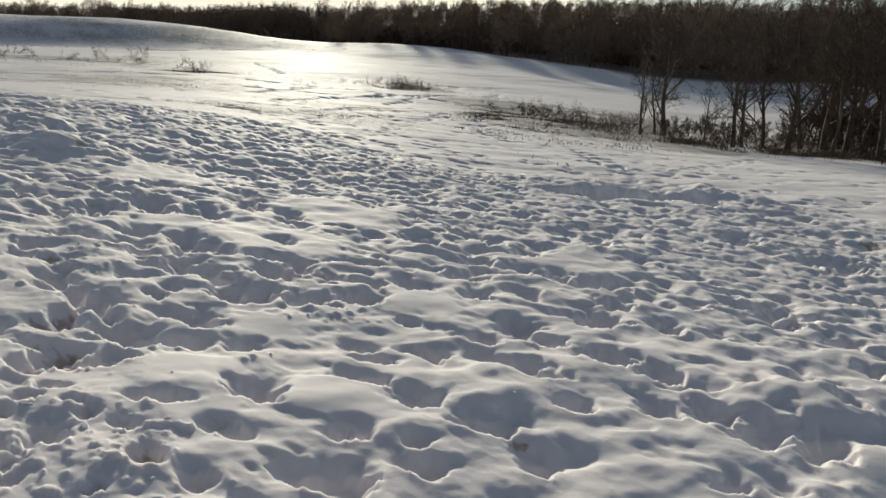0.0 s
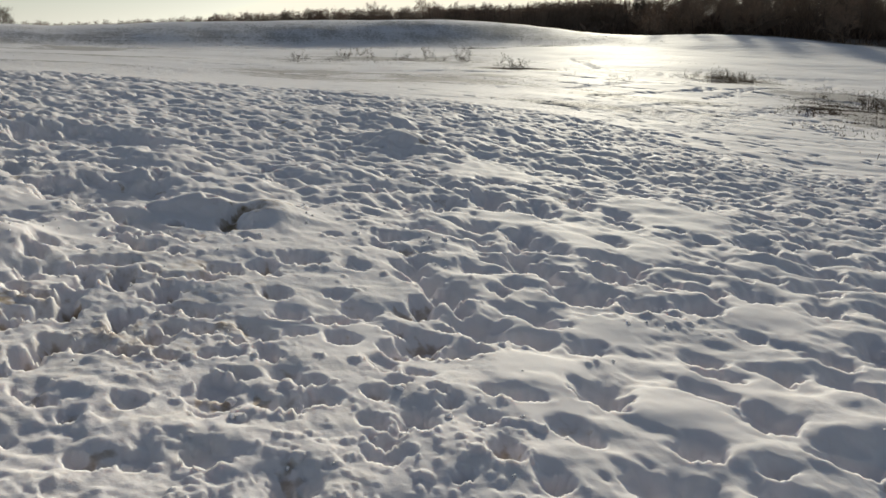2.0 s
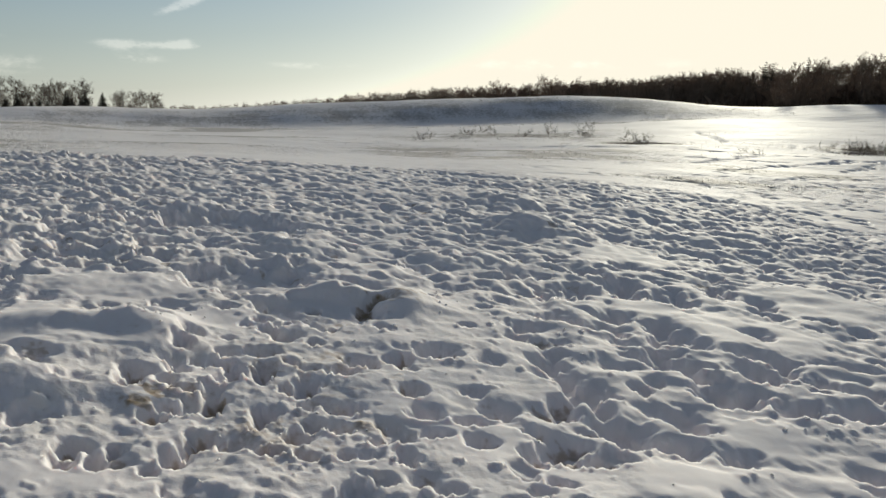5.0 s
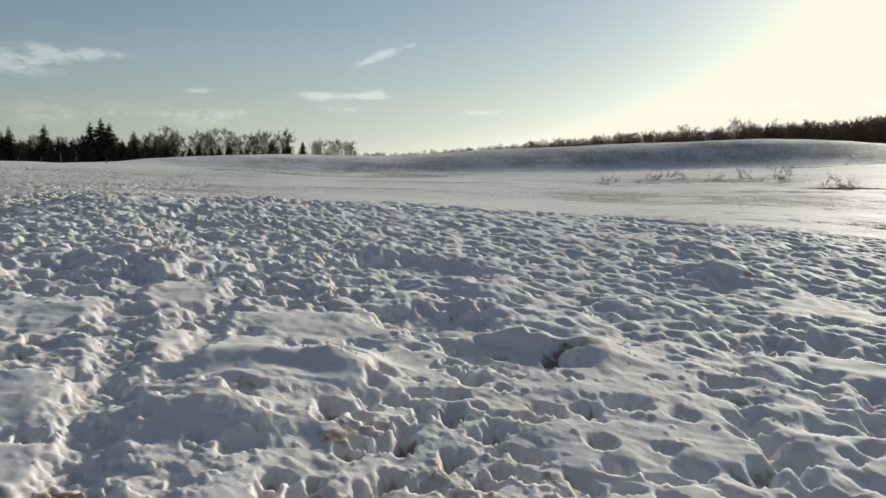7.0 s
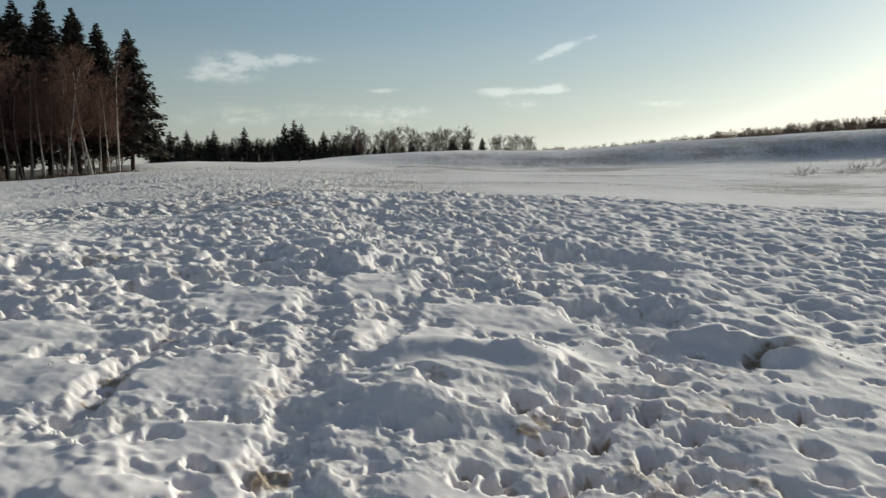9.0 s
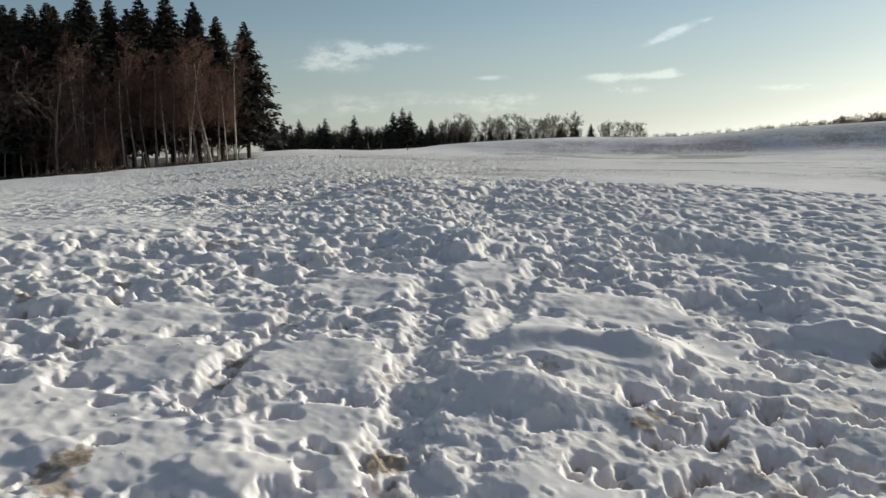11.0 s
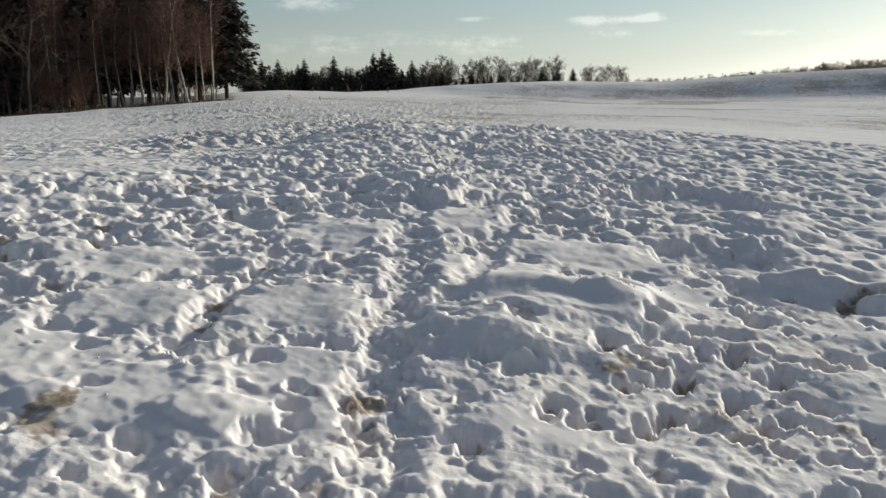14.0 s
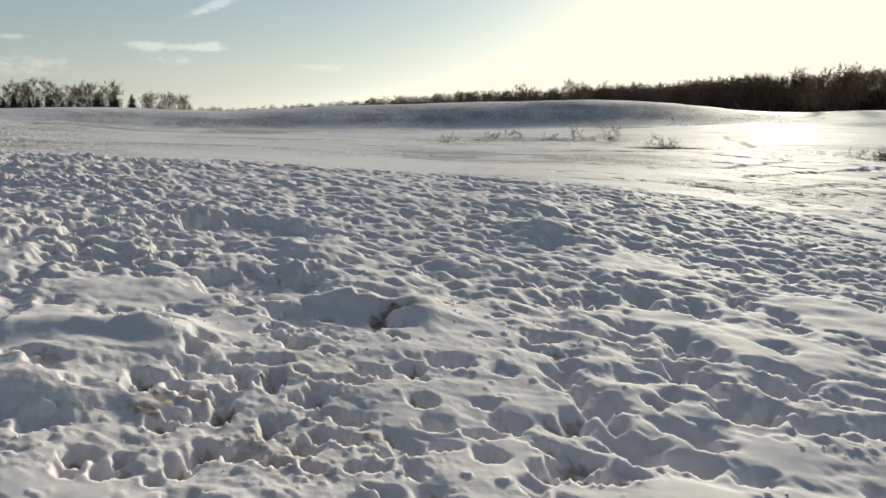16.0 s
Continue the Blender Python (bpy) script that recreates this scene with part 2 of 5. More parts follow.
# ---------------------------------------------------------------- lie of the land
def lattice(x, y, seed):
    """Smooth gradient noise on arrays, about -0.7 to 0.7."""
    rng = np.random.RandomState(seed)
    perm = rng.permutation(512)
    ang = rng.uniform(0, 2 * math.pi, 512)
    gx, gy = np.cos(ang), np.sin(ang)
    xi, yi = np.floor(x).astype(np.int64), np.floor(y).astype(np.int64)
    xf, yf = x - xi, y - yi

    def corner(i, j):
        k = perm[(perm[(xi + i) & 511] + yi + j) & 511]
        return gx[k] * (xf - i) + gy[k] * (yf - j)

    u, v = xf * xf * xf * (xf * (xf * 6 - 15) + 10), yf * yf * yf * (yf * (yf * 6 - 15) + 10)
    a = corner(0, 0) * (1 - u) + corner(1, 0) * u
    b = corner(0, 1) * (1 - u) + corner(1, 1) * u
    return a * (1 - v) + b * v


def smooth(a, b, x):
    t = np.clip((x - a) / (b - a), 0, 1)
    return t * t * (3 - 2 * t)


def near_plane(x, y):
    return 0.02 - 0.0989 * x + 0.0445 * y


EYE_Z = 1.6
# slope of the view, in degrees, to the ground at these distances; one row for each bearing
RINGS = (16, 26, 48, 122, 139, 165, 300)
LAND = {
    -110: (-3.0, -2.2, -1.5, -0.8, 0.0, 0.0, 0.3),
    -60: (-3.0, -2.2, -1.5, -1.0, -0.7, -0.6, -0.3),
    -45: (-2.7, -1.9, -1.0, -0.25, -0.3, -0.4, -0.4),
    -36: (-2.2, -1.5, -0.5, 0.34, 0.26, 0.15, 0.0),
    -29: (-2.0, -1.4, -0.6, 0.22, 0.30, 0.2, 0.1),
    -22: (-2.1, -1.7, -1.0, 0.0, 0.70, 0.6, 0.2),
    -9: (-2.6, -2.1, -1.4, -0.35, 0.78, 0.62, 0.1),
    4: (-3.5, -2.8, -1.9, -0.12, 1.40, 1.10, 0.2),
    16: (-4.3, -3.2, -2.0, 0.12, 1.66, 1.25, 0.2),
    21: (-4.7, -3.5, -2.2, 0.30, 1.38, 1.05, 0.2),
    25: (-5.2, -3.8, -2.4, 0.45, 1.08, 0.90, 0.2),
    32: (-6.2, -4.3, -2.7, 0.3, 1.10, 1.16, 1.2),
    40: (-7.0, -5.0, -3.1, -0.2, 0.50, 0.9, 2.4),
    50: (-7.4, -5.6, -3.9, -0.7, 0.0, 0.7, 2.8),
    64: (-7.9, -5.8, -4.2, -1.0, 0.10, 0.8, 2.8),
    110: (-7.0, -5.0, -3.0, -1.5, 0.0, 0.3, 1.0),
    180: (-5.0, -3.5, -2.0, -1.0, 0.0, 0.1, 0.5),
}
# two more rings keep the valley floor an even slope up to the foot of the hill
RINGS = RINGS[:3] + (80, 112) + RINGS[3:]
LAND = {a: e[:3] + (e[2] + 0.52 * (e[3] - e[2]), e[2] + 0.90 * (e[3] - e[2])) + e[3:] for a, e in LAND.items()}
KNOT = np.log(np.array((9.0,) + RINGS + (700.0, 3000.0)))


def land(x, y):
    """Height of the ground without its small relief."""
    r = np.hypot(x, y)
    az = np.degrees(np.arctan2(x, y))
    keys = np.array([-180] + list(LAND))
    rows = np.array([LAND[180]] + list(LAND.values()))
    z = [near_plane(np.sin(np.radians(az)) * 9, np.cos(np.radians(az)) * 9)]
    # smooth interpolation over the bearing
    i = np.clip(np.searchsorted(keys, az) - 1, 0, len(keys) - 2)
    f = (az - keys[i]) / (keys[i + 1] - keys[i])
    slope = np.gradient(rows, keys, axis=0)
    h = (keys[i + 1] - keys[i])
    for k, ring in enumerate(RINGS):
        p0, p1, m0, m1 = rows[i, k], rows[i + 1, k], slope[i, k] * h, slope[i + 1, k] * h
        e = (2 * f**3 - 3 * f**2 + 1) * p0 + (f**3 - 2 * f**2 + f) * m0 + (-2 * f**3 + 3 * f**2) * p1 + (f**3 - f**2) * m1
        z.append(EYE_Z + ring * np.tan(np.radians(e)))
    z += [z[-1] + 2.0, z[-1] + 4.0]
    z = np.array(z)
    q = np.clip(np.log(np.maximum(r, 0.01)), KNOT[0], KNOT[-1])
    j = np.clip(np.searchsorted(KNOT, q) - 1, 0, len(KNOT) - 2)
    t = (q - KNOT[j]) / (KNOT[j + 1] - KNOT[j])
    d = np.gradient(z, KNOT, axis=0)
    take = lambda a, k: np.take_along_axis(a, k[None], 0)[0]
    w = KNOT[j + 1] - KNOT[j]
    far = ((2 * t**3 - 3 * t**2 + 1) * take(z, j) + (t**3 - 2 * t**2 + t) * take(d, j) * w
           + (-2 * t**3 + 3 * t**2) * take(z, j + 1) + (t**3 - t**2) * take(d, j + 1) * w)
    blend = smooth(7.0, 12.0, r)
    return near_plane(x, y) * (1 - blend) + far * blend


def height(x, y):
    """Ground height at one place."""
    return float(land(np.array([float(x)]), np.array([float(y)]))[0])


# bearing and reach of the trodden patch
PATCH_AZ = np.array((-180, -75, -55, -41, -36, -32, -29, -15, 0, 8, 17, 24, 31, 38, 45, 50, 58, 75, 180.0))
PATCH_R = np.array((8, 8.0, 8.4, 9.0, 11.0, 14, 15.5, 15.5, 17.5, 18.2, 18.8, 16.8, 15.2, 14.4, 15.2, 16.6, 15, 12, 8.0))

fine_az = np.radians(np.linspace(-59, 68, 980))
AZ = np.concatenate([np.radians(np.arange(-180, -59.6, 1.1)), fine_az, np.radians(np.arange(69.0, 179.4, 1.1))])
RAD = np.concatenate([[0.004], np.arange(0.08, 0.31, 0.04), 0.34 * np.exp(np.arange(0, math.log(1.49 / 0.34), 0.022)), 1.5 * np.exp(np.arange(0, math.log(21 / 1.5), 0.0046)),
                      21 * np.exp(np.arange(0.006, math.log(62 / 21), 0.0065)),
                      62 * np.exp(np.arange(0.008, math.log(220 / 62), 0.014)), 220 * np.exp(np.arange(0.05, math.log(3000 / 220), 0.1)), [3000]])
GX = RAD[:, None] * np.sin(AZ)[None]
GY = RAD[:, None] * np.cos(AZ)[None]
RELIEF = np.zeros_like(GX)
PITS = np.zeros_like(GX)
SOIL_SHADE = np.zeros_like(GX)
DENTS = np.zeros_like(GX)
HUSH = np.zeros_like(GX)
GRIT = lattice(GX * 26, GY * 26, 6)
WARP = 0.45 * lattice(GX * 3.4, GY * 3.4, 9) + 0.5 * lattice(GX * 7, GY * 7, 3) + 0.35 * lattice(GX * 15, GY * 15, 4)


def window(x, y, reach):
    r, a = math.hypot(x, y), math.atan2(x, y)
    i0, i1 = np.searchsorted(RAD, (r - reach, r + reach))
    da = reach / max(r, 0.3)
    j0, j1 = np.searchsorted(AZ, (a - da, a + da))
    s = (slice(i0, i1 + 1), slice(j0, j1 + 1))
    return s, GX[s] - x, GY[s] - y


def pit(x, y, long=0.30, wide=0.17, turn=0.0, deep=0.08, soft=0.45, soil_shade=0.0, wobble=1.0, ramp=1.0, sink=0.0):
    """A sunken footprint; turn is the bearing of its length, in degrees."""
    s, dx, dy = window(x, y, long * 1.5)
    if dx.size == 0:
        return
    c, n = math.cos(radians(turn)), math.sin(radians(turn))
    u, v = dx * n + dy * c, dx * c - dy * n
    d = np.sqrt((u / (long * 0.5)) ** 2 + (v / (wide * 0.5)) ** 2) + wobble * WARP[s]
    lee = np.clip((dx * 0.25 + dy * 0.97) / (long * 0.5), -1, 1)
    far = ramp * smooth(-0.6, 0.4, lee)
    cup = -deep * ((1 - far) * (1 - smooth(1 - 0.55 * soft, 1 + 0.3 * soft, d)) + far * (1 - smooth(0.7 - soft, 1.1 + soft, d))) * (1.0 - 0.3 * lee)
    if long < 0.6:
        cup -= sink * deep * np.exp(-(np.maximum(d, 0) / 0.5) ** 2)
    PITS[s] = np.minimum(PITS[s], cup)
    RELIEF[s] += 0.05 * deep * np.exp(-((d - 1.35) / 0.28) ** 2)
    if sink > 0.3:
        RELIEF[s] += 0.18 * deep * np.maximum(GRIT[s], 0) * np.exp(-((d - 1.1) / 0.35) ** 2)
    # brown tint inside the print: trodden-in dirt, and shade put into the colour
    if soil_shade:
        SOIL_SHADE[s] = np.maximum(SOIL_SHADE[s], soil_shade * (1 - smooth(0.15, 1.0, d + 0.9 * GRIT[s])))


def dent(x, y, long, wide, turn, deep):
    """A shallow, thawed-out footprint."""
    s, dx, dy = window(x, y, long * 1.1)
    if dx.size == 0:
        return
    c, n = math.cos(radians(turn)), math.sin(radians(turn))
    u, v = dx * n + dy * c, dx * c - dy * n
    d = (u / (long * 0.5)) ** 2 + (v / (wide * 0.5)) ** 2 + 0.7 * WARP[s]
    DENTS[s] -= deep * np.exp(-np.clip(d, 0, 9) * 1.3)


def lump(x, y, long, wide, turn, high, crisp=2.0):
    """A heap or swelling of snow."""
    s, dx, dy = window(x, y, max(long, wide) * 1.3)
    if dx.size == 0:
        return
    c, n = math.cos(radians(turn)), math.sin(radians(turn))
    u, v = dx * n + dy * c, dx * c - dy * n
    d = np.sqrt((u / (long * 0.5)) ** 2 + (v / (wide * 0.5)) ** 2) + 0.25 * lattice(GX[s] * 4, GY[s] * 4, 5)
    RELIEF[s] += high * np.exp(-np.abs(d) ** crisp)


def basin(x, y, long, wide, turn, deep):
    """A wider trampled hollow, with a steeper far wall."""
    pit(x, y, long, wide, turn, deep * 1.15, 0.5, 0.0, 0.5, 0.0)
    KNOWN.append((x, y, min(long, wide) * 0.35))


KNOWN, STREWN, SMOOTH = [], [], []


def footprint(x, y, wide, long, deep, soil_shade=0.0):
    k = max(float(crumbly(np.array(x), np.array(y))), 1.0 if soil_shade else 0.0)
    deep = min(deep, 0.085) if soil_shade else deep
    # other prints close by get the tint too, to paint their insides darker
    if not soil_shade and -1.9 < x < 1.1 and y < 6.0:
        soil_shade = 0.45
    m = float(paddled(x, y))
    pit(x, y, long, wide, math.degrees(math.atan2(x, y)), deep * (1.0 + 0.35 * k), 0.85 - 0.22 * k, soil_shade, 1.0 - 0.4 * m, 1.0 - 0.5 * m, 0.15 + 0.6 * k)
    KNOWN.append((x, y, max(wide, long) * 0.75))


def crumbs(x, y, spread, count):
    """Small lumps of broken crust strewn about a place."""
    g = random.Random(int(x * 100) * 31 + int(y * 100))
    STREWN.append((x, y, spread, count))
    for _ in range(count):
        size = min(0.055, 0.018 + g.expovariate(1 / 0.008))
        cx, cy = g.gauss(x, spread * 0.5), g.gauss(y, spread * 0.5)
        s, dx, dy = window(cx, cy, size)
        if dx.size == 0:
            continue
        d = np.hypot(dx * g.uniform(0.8, 1.3), dy * g.uniform(0.8, 1.3)) / (size * 0.65) + 0.9 * GRIT[s]
        RELIEF[s] = np.maximum(RELIEF[s], RELIEF[s] * 0.5 + size * g.uniform(0.2, 0.5) * np.clip(1 - d * d, 0, 1) ** 0.7)


def slab(x, y, long, wide, turn, high=0.02):
    """A patch of unbroken crust, smoother than what lies round it."""
    s, dx, dy = window(x, y, max(long, wide) * 0.8)
    c, n = math.cos(radians(turn)), math.sin(radians(turn))
    u, v = dx * n + dy * c, dx * c - dy * n
    d = np.sqrt((u / (long * 0.5)) ** 2 + (v / (wide * 0.5)) ** 2) + 0.5 * WARP[s]
    top = 1 - smooth(0.75, 1.15, d)
    RELIEF[s] += 0.6 * high * top
    SMOOTH.append((x, y, 0.5 * min(long, wide)))
    HUSH[s] = np.maximum(HUSH[s], top)


def trench(points, wide, deep, rough=0.0):
    """A trodden track along a line of places."""
    pts = np.array(points, float)
    for (x0, y0), (x1, y1) in zip(pts[:-1], pts[1:]):
        n = math.hypot(x1 - x0, y1 - y0)
        s, dx, dy = window((x0 + x1) / 2, (y0 + y1) / 2, n / 2 + wide * 1.5)
        px, py = GX[s] - x0, GY[s] - y0
        t = np.clip((px * (x1 - x0) + py * (y1 - y0)) / n**2, 0, 1)
        d = np.hypot(px - t * (x1 - x0), py - t * (y1 - y0)) / (wide * 0.5) + 0.9 * WARP[s] + 1.0 * lattice(GX[s] * 2.3, GY[s] * 2.3, 8)
        bed = 0.55 * np.abs(lattice(GX[s] * 9, GY[s] * 9, 12)) + 0.35 * np.abs(lattice(GX[s] * 19, GY[s] * 19, 13))
        PITS[s] = np.minimum(PITS[s], -deep * (1 - bed) * (1 - smooth(0.3, 1.4, d)))
        RELIEF[s] = np.maximum(RELIEF[s], 0.12 * deep * np.exp(-((d - 1.5) / 0.35) ** 2))


def foot_line(points, seed, stride=0.55, size=0.30, deep=0.10):
    """A line of single footprints across open snow."""
    g = random.Random(seed)
    for (x0, y0), (x1, y1) in zip(points[:-1], points[1:]):
        n = math.hypot(x1 - x0, y1 - y0)
        ux, uy = (x1 - x0) / n, (y1 - y0) / n
        for k in range(int(n / stride)):
            if g.random() < 0.12:
                continue
            side = (0.16 if k % 2 else -0.16) + g.gauss(0, 0.08)
            d = (k + g.uniform(-0.25, 0.25)) * stride
            wide = size * (1 + max(0, math.hypot(x0, y0) - 14) / 30)
            pit(x0 + ux * d - uy * side, y0 + uy * d + ux * side, wide * g.uniform(0.9, 1.5), wide * g.uniform(0.6, 0.9), math.degrees(math.atan2(ux, uy)), deep * g.uniform(0.6, 1.2) * (1 if x0 * x0 + y0 * y0 < 625 else 2), 0.6, 0.0, 0.8)


def soil_shade_spot(x, y, size, amount):
    s, dx, dy = window(x, y, size * 1.5)
    d = np.hypot(dx, dy) / size + 0.9 * lattice(GX[s] * 6, GY[s] * 6, 11) + 0.7 * GRIT[s]
    SOIL_SHADE[s] = np.maximum(SOIL_SHADE[s], amount * (1 - smooth(0.35, 1.0, d)))


def patch_reach(az):
    return np.interp(np.degrees(az), PATCH_AZ, PATCH_R)


def crumbly(x, y):
    """How broken the crust is: 1 on the much-trodden side, 0 on the smoother slope."""
    return smooth(1.2, -1.2, x - np.interp(y, (0, 4.5, 7, 12, 20), (0.5, 0.4, -0.8, -2.4, -5.0))) * 0.8 + 0.2


def paddled(x, y):
    """The level stretch close by, pocked with single deep prints."""
    return np.exp(-np.abs((x + 0.25) / 1.55) ** 4 - np.abs((y - 4.3) / 1.75) ** 4)


def tread_snow():
    rnd = random.Random(7)
    # scattered footprints over the trodden patch
    for _ in range(17500):
        a, r = radians(rnd.uniform(-60, 69)), math.sqrt(rnd.uniform(0.3**2, 19.5**2))
        if r > patch_reach(a) * rnd.uniform(0.94, 1.03):
            continue
        x, y = r * math.sin(a), r * math.cos(a)
        k = float(crumbly(np.array(x), np.array(y)))
        if rnd.random() > (0.35 if r < 6.5 else 0.8) or any((x - p) ** 2 + (y - q) ** 2 < 0.5 * w * w for p, q, w in KNOWN):
            continue
        if rnd.random() < 0.85 * float(paddled(x, y)):
            continue
        if 0.31 < a < 0.66 and 3 < r < 9 and rnd.random() < 0.45:
            continue
        if any((x - p) ** 2 + (y - q) ** 2 < w * w for p, q, w in SMOOTH) and rnd.random() < 0.95:
            continue
        big = rnd.uniform(0.55, 1.15)
        if rnd.random() < 0.66:
            dent(x, y, 0.27 * big, 0.21 * big * rnd.uniform(0.8, 1.4), rnd.gauss(-20, 60), rnd.uniform(0.012, 0.038) * big)
        else:
            # some prints are tinted brown, for dirt and to deepen their shaded insides
            pit(x, y, 0.22 * big, 0.15 * big * rnd.uniform(0.8, 1.3), rnd.gauss(-20, 50), rnd.uniform(0.016, 0.040) * big * (0.8 + 0.2 * k),
                0.85 - 0.3 * k * rnd.random(), 0.46 * (rnd.random() < 0.12 * k + 0.5 * (abs(x) < 1.6 and y < 6.5)))


def tread_behind():
    """The same trodden snow goes on round about."""
    g = random.Random(29)
    for _ in range(1500):
        a, r = radians(g.uniform(70, 299)), math.sqrt(g.uniform(0.3**2, 9.0**2))
        if r > patch_reach((a + math.pi) % (2 * math.pi) - math.pi) * g.uniform(0.9, 1.05):
            continue
        big = g.uniform(0.7, 1.2)
        pit(r * math.sin(a), r * math.cos(a), 0.30 * big, 0.2 * big, g.uniform(0, 180), g.uniform(0.025, 0.06) * big, 0.7)


def heel_holes():
    """Small sharp holes of heels and paws on the much-trodden side."""
    g = random.Random(19)
    for _ in range(4200):
        a, r = radians(g.uniform(-60, 42)), math.sqrt(g.uniform(2.4**2, 17**2))
        x, y = r * math.sin(a), r * math.cos(a)
        if g.random() > max(float(crumbly(np.array(x), np.array(y))), 0.8 if r > 7 else 0) or r > patch_reach(a):
            continue
        if any((x - p) ** 2 + (y - q) ** 2 < w * w for p, q, w in SMOOTH):
            continue
        size = g.uniform(0.08, 0.17) * (1 + 0.035 * r)
        # the brown tint in some holes is dirt and painted shade together
        pit(x, y, size, size * g.uniform(0.7, 1.1), g.uniform(-60, 40), g.uniform(0.025, 0.055), 0.45, g.uniform(0.3, 0.45) * (g.random() < 0.3), 0.9)


def lay_ground():
    r = np.hypot(GX, GY)
    az = np.arctan2(GX, GY)
    ragged = smooth(-26, -38, np.degrees(az)) * smooth(-150, -90, np.degrees(az)) * smooth(3, 7, r)
    inside = 1 - smooth(-0.6 - 3.0 * ragged, 1.0 + 2.5 * ragged, r - patch_reach(az) + (1.2 + 1.5 * ragged) * lattice(GX * 0.5, GY * 0.5, 21))
    k = crumbly(GX, GY)
    away = smooth(6.5, 10, r)
    calm = 0.5 + 0.25 * smooth(5, 9, r)
    swell = calm * (0.10 * lattice(GX * 0.62, GY * 0.62, 31) + 0.065 * (1 - 0.6 * away) * lattice(GX * 1.8, GY * 1.8, 32) + 0.025 * lattice(GX * 4.0, GY * 4.0, 33))
    # broken crust: slabs with steep edges, crumbs along them
    shift = 0.25 * lattice(GX * 3.1, GY * 3.1, 37)
    slab = (1 - 0.6 * away) * lattice(GX * 2.7 + shift, GY * 2.7, 38) + 0.6 * lattice(GX * 6.2, GY * 6.2 + shift, 39) + 0.3 * lattice(GX * 13, GY * 13, 40)
    edge = np.exp(-(slab / 0.14) ** 2)
    tops = smooth(-0.05, 0.45, lattice(GX * 1.1, GY * 1.1, 47) + 0.3 * lattice(GX * 3.7, GY * 3.7, 48))
    fine = 1 + 0.7 * smooth(4.5, 8, r)
    crust = k * fine * (0.050 * (1 - 0.6 * smooth(5, 9, r)) * smooth(-0.30, 0.30, slab) + (0.18 + 0.82 * edge) * (0.25 + 0.75 * tops) * (1 + 0.5 * smooth(5, 9, r)) * (0.064 * np.abs(lattice(GX * 11, GY * 11, 34)) + 0.062 * np.abs(lattice(GX * 22, GY * 22, 35))))
    crust += (0.3 + 0.7 * k) * (0.020 * lattice(GX * 6.5, GY * 6.5, 45) + 0.020 * lattice(GX * 14, GY * 14, 36) + 0.014 * lattice(GX * 29, GY * 29, 46) * k)
    billow = lattice(GX * 2.2 + 0.4 * shift, GY * 3.4, 49)
    chop = 0.6 * lattice(GX * 4.6, GY * 7.0 + shift, 50)
    ripple = (1 - away) * (billow + (1 - 0.5 * k) * chop) + away * (0.5 + 0.5 * k) * (0.15 * billow + 0.7 * chop + 0.75 * lattice(GX * 9, GY * 11 + shift, 52))
    near = 1 - smooth(14, 30, r)
    far = smooth(14, 30, r)
    drift = 0.35 * lattice(GX * 0.06, GY * 0.09, 41) + 0.10 * lattice(GX * 0.22, GY * 0.3, 42)
    calm = (0.75 + 0.25 * smooth(4.5, 8, r)) * (1 - 0.7 * HUSH) * (1 - 0.5 * paddled(GX, GY))
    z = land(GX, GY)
    z += inside * (0.75 * swell + calm * (0.62 * crust + (0.048 * ripple + 0.016 * billow * HUSH) * (1 - 0.6 * k * (1 - smooth(6, 10, r))) + DENTS * (1 - 0.35 * k * smooth(6, 10, r))) + 0.75 * RELIEF + PITS) + (1 - inside) * PITS + (1 - inside) * near * (0.05 * lattice(GX * 0.8, GY * 1.1, 43) + 0.02 * lattice(GX * 3, GY * 3, 44))
    z += 0.10 * inside * (1 - 0.7 * ragged) - 0.14 * (1 - 0.8 * ragged) * near * smooth(-0.2, 2.0, r - patch_reach(az)) * (1 - smooth(2, 9, r - patch_reach(az)))
    # crust breaks into crumbs along the steeper rims
    steep = np.hypot(np.gradient(z, RAD, axis=0), np.gradient(z, AZ, axis=1) / np.maximum(r, 0.3))
    steep = smooth(0.40, 0.95, steep) * inside * (1 - smooth(9, 15, r)) * smooth(1.6, 2.2, r)
    z += steep * (0.45 + 0.55 * k) * (0.050 * np.abs(lattice(GX * 12, GY * 12, 81)) + 0.040 * np.abs(lattice(GX * 23, GY * 23, 82)) - 0.018)
    worn = worn_area() * (az < radians(-10))
    rough = np.abs(lattice(GX * 2.6, GY * 2.6, 61)) * 0.085 + lattice(GX * 5.2, GY * 5.2, 62) * 0.06
    z += worn * rough * (0.5 + 1.2 * smooth(-0.2, 0.4, lattice(GX * 0.15, GY * 0.15, 63)))
    field = (1 - inside) * (1 - worn) * (1 - smooth(60, 110, r))
    z += field * (0.035 * lattice(GX * 0.5 + GY * 0.2, GY * 1.3, 64) + 0.05 * np.abs(lattice(GX * 1.2, GY * 2.2, 65)) * smooth(-0.1, 0.4, lattice(GX * 0.08, GY * 0.12, 66)))
    z += far * drift * smooth(20, 60, r)
    # no finer relief than the mesh carries: close about the middle, and behind the fine fan
    fan = (AZ < fine_az[0]) | (AZ > fine_az[-1])
    behind, pad = z[:, fan], np.pad(z[:, fan], ((4, 4), (0, 0)), mode="edge")
    behind = sum(pad[q:q + z.shape[0]] for q in range(9)) / 9
    z[:, fan] = np.where(RAD[:, None] < 60, behind, z[:, fan])
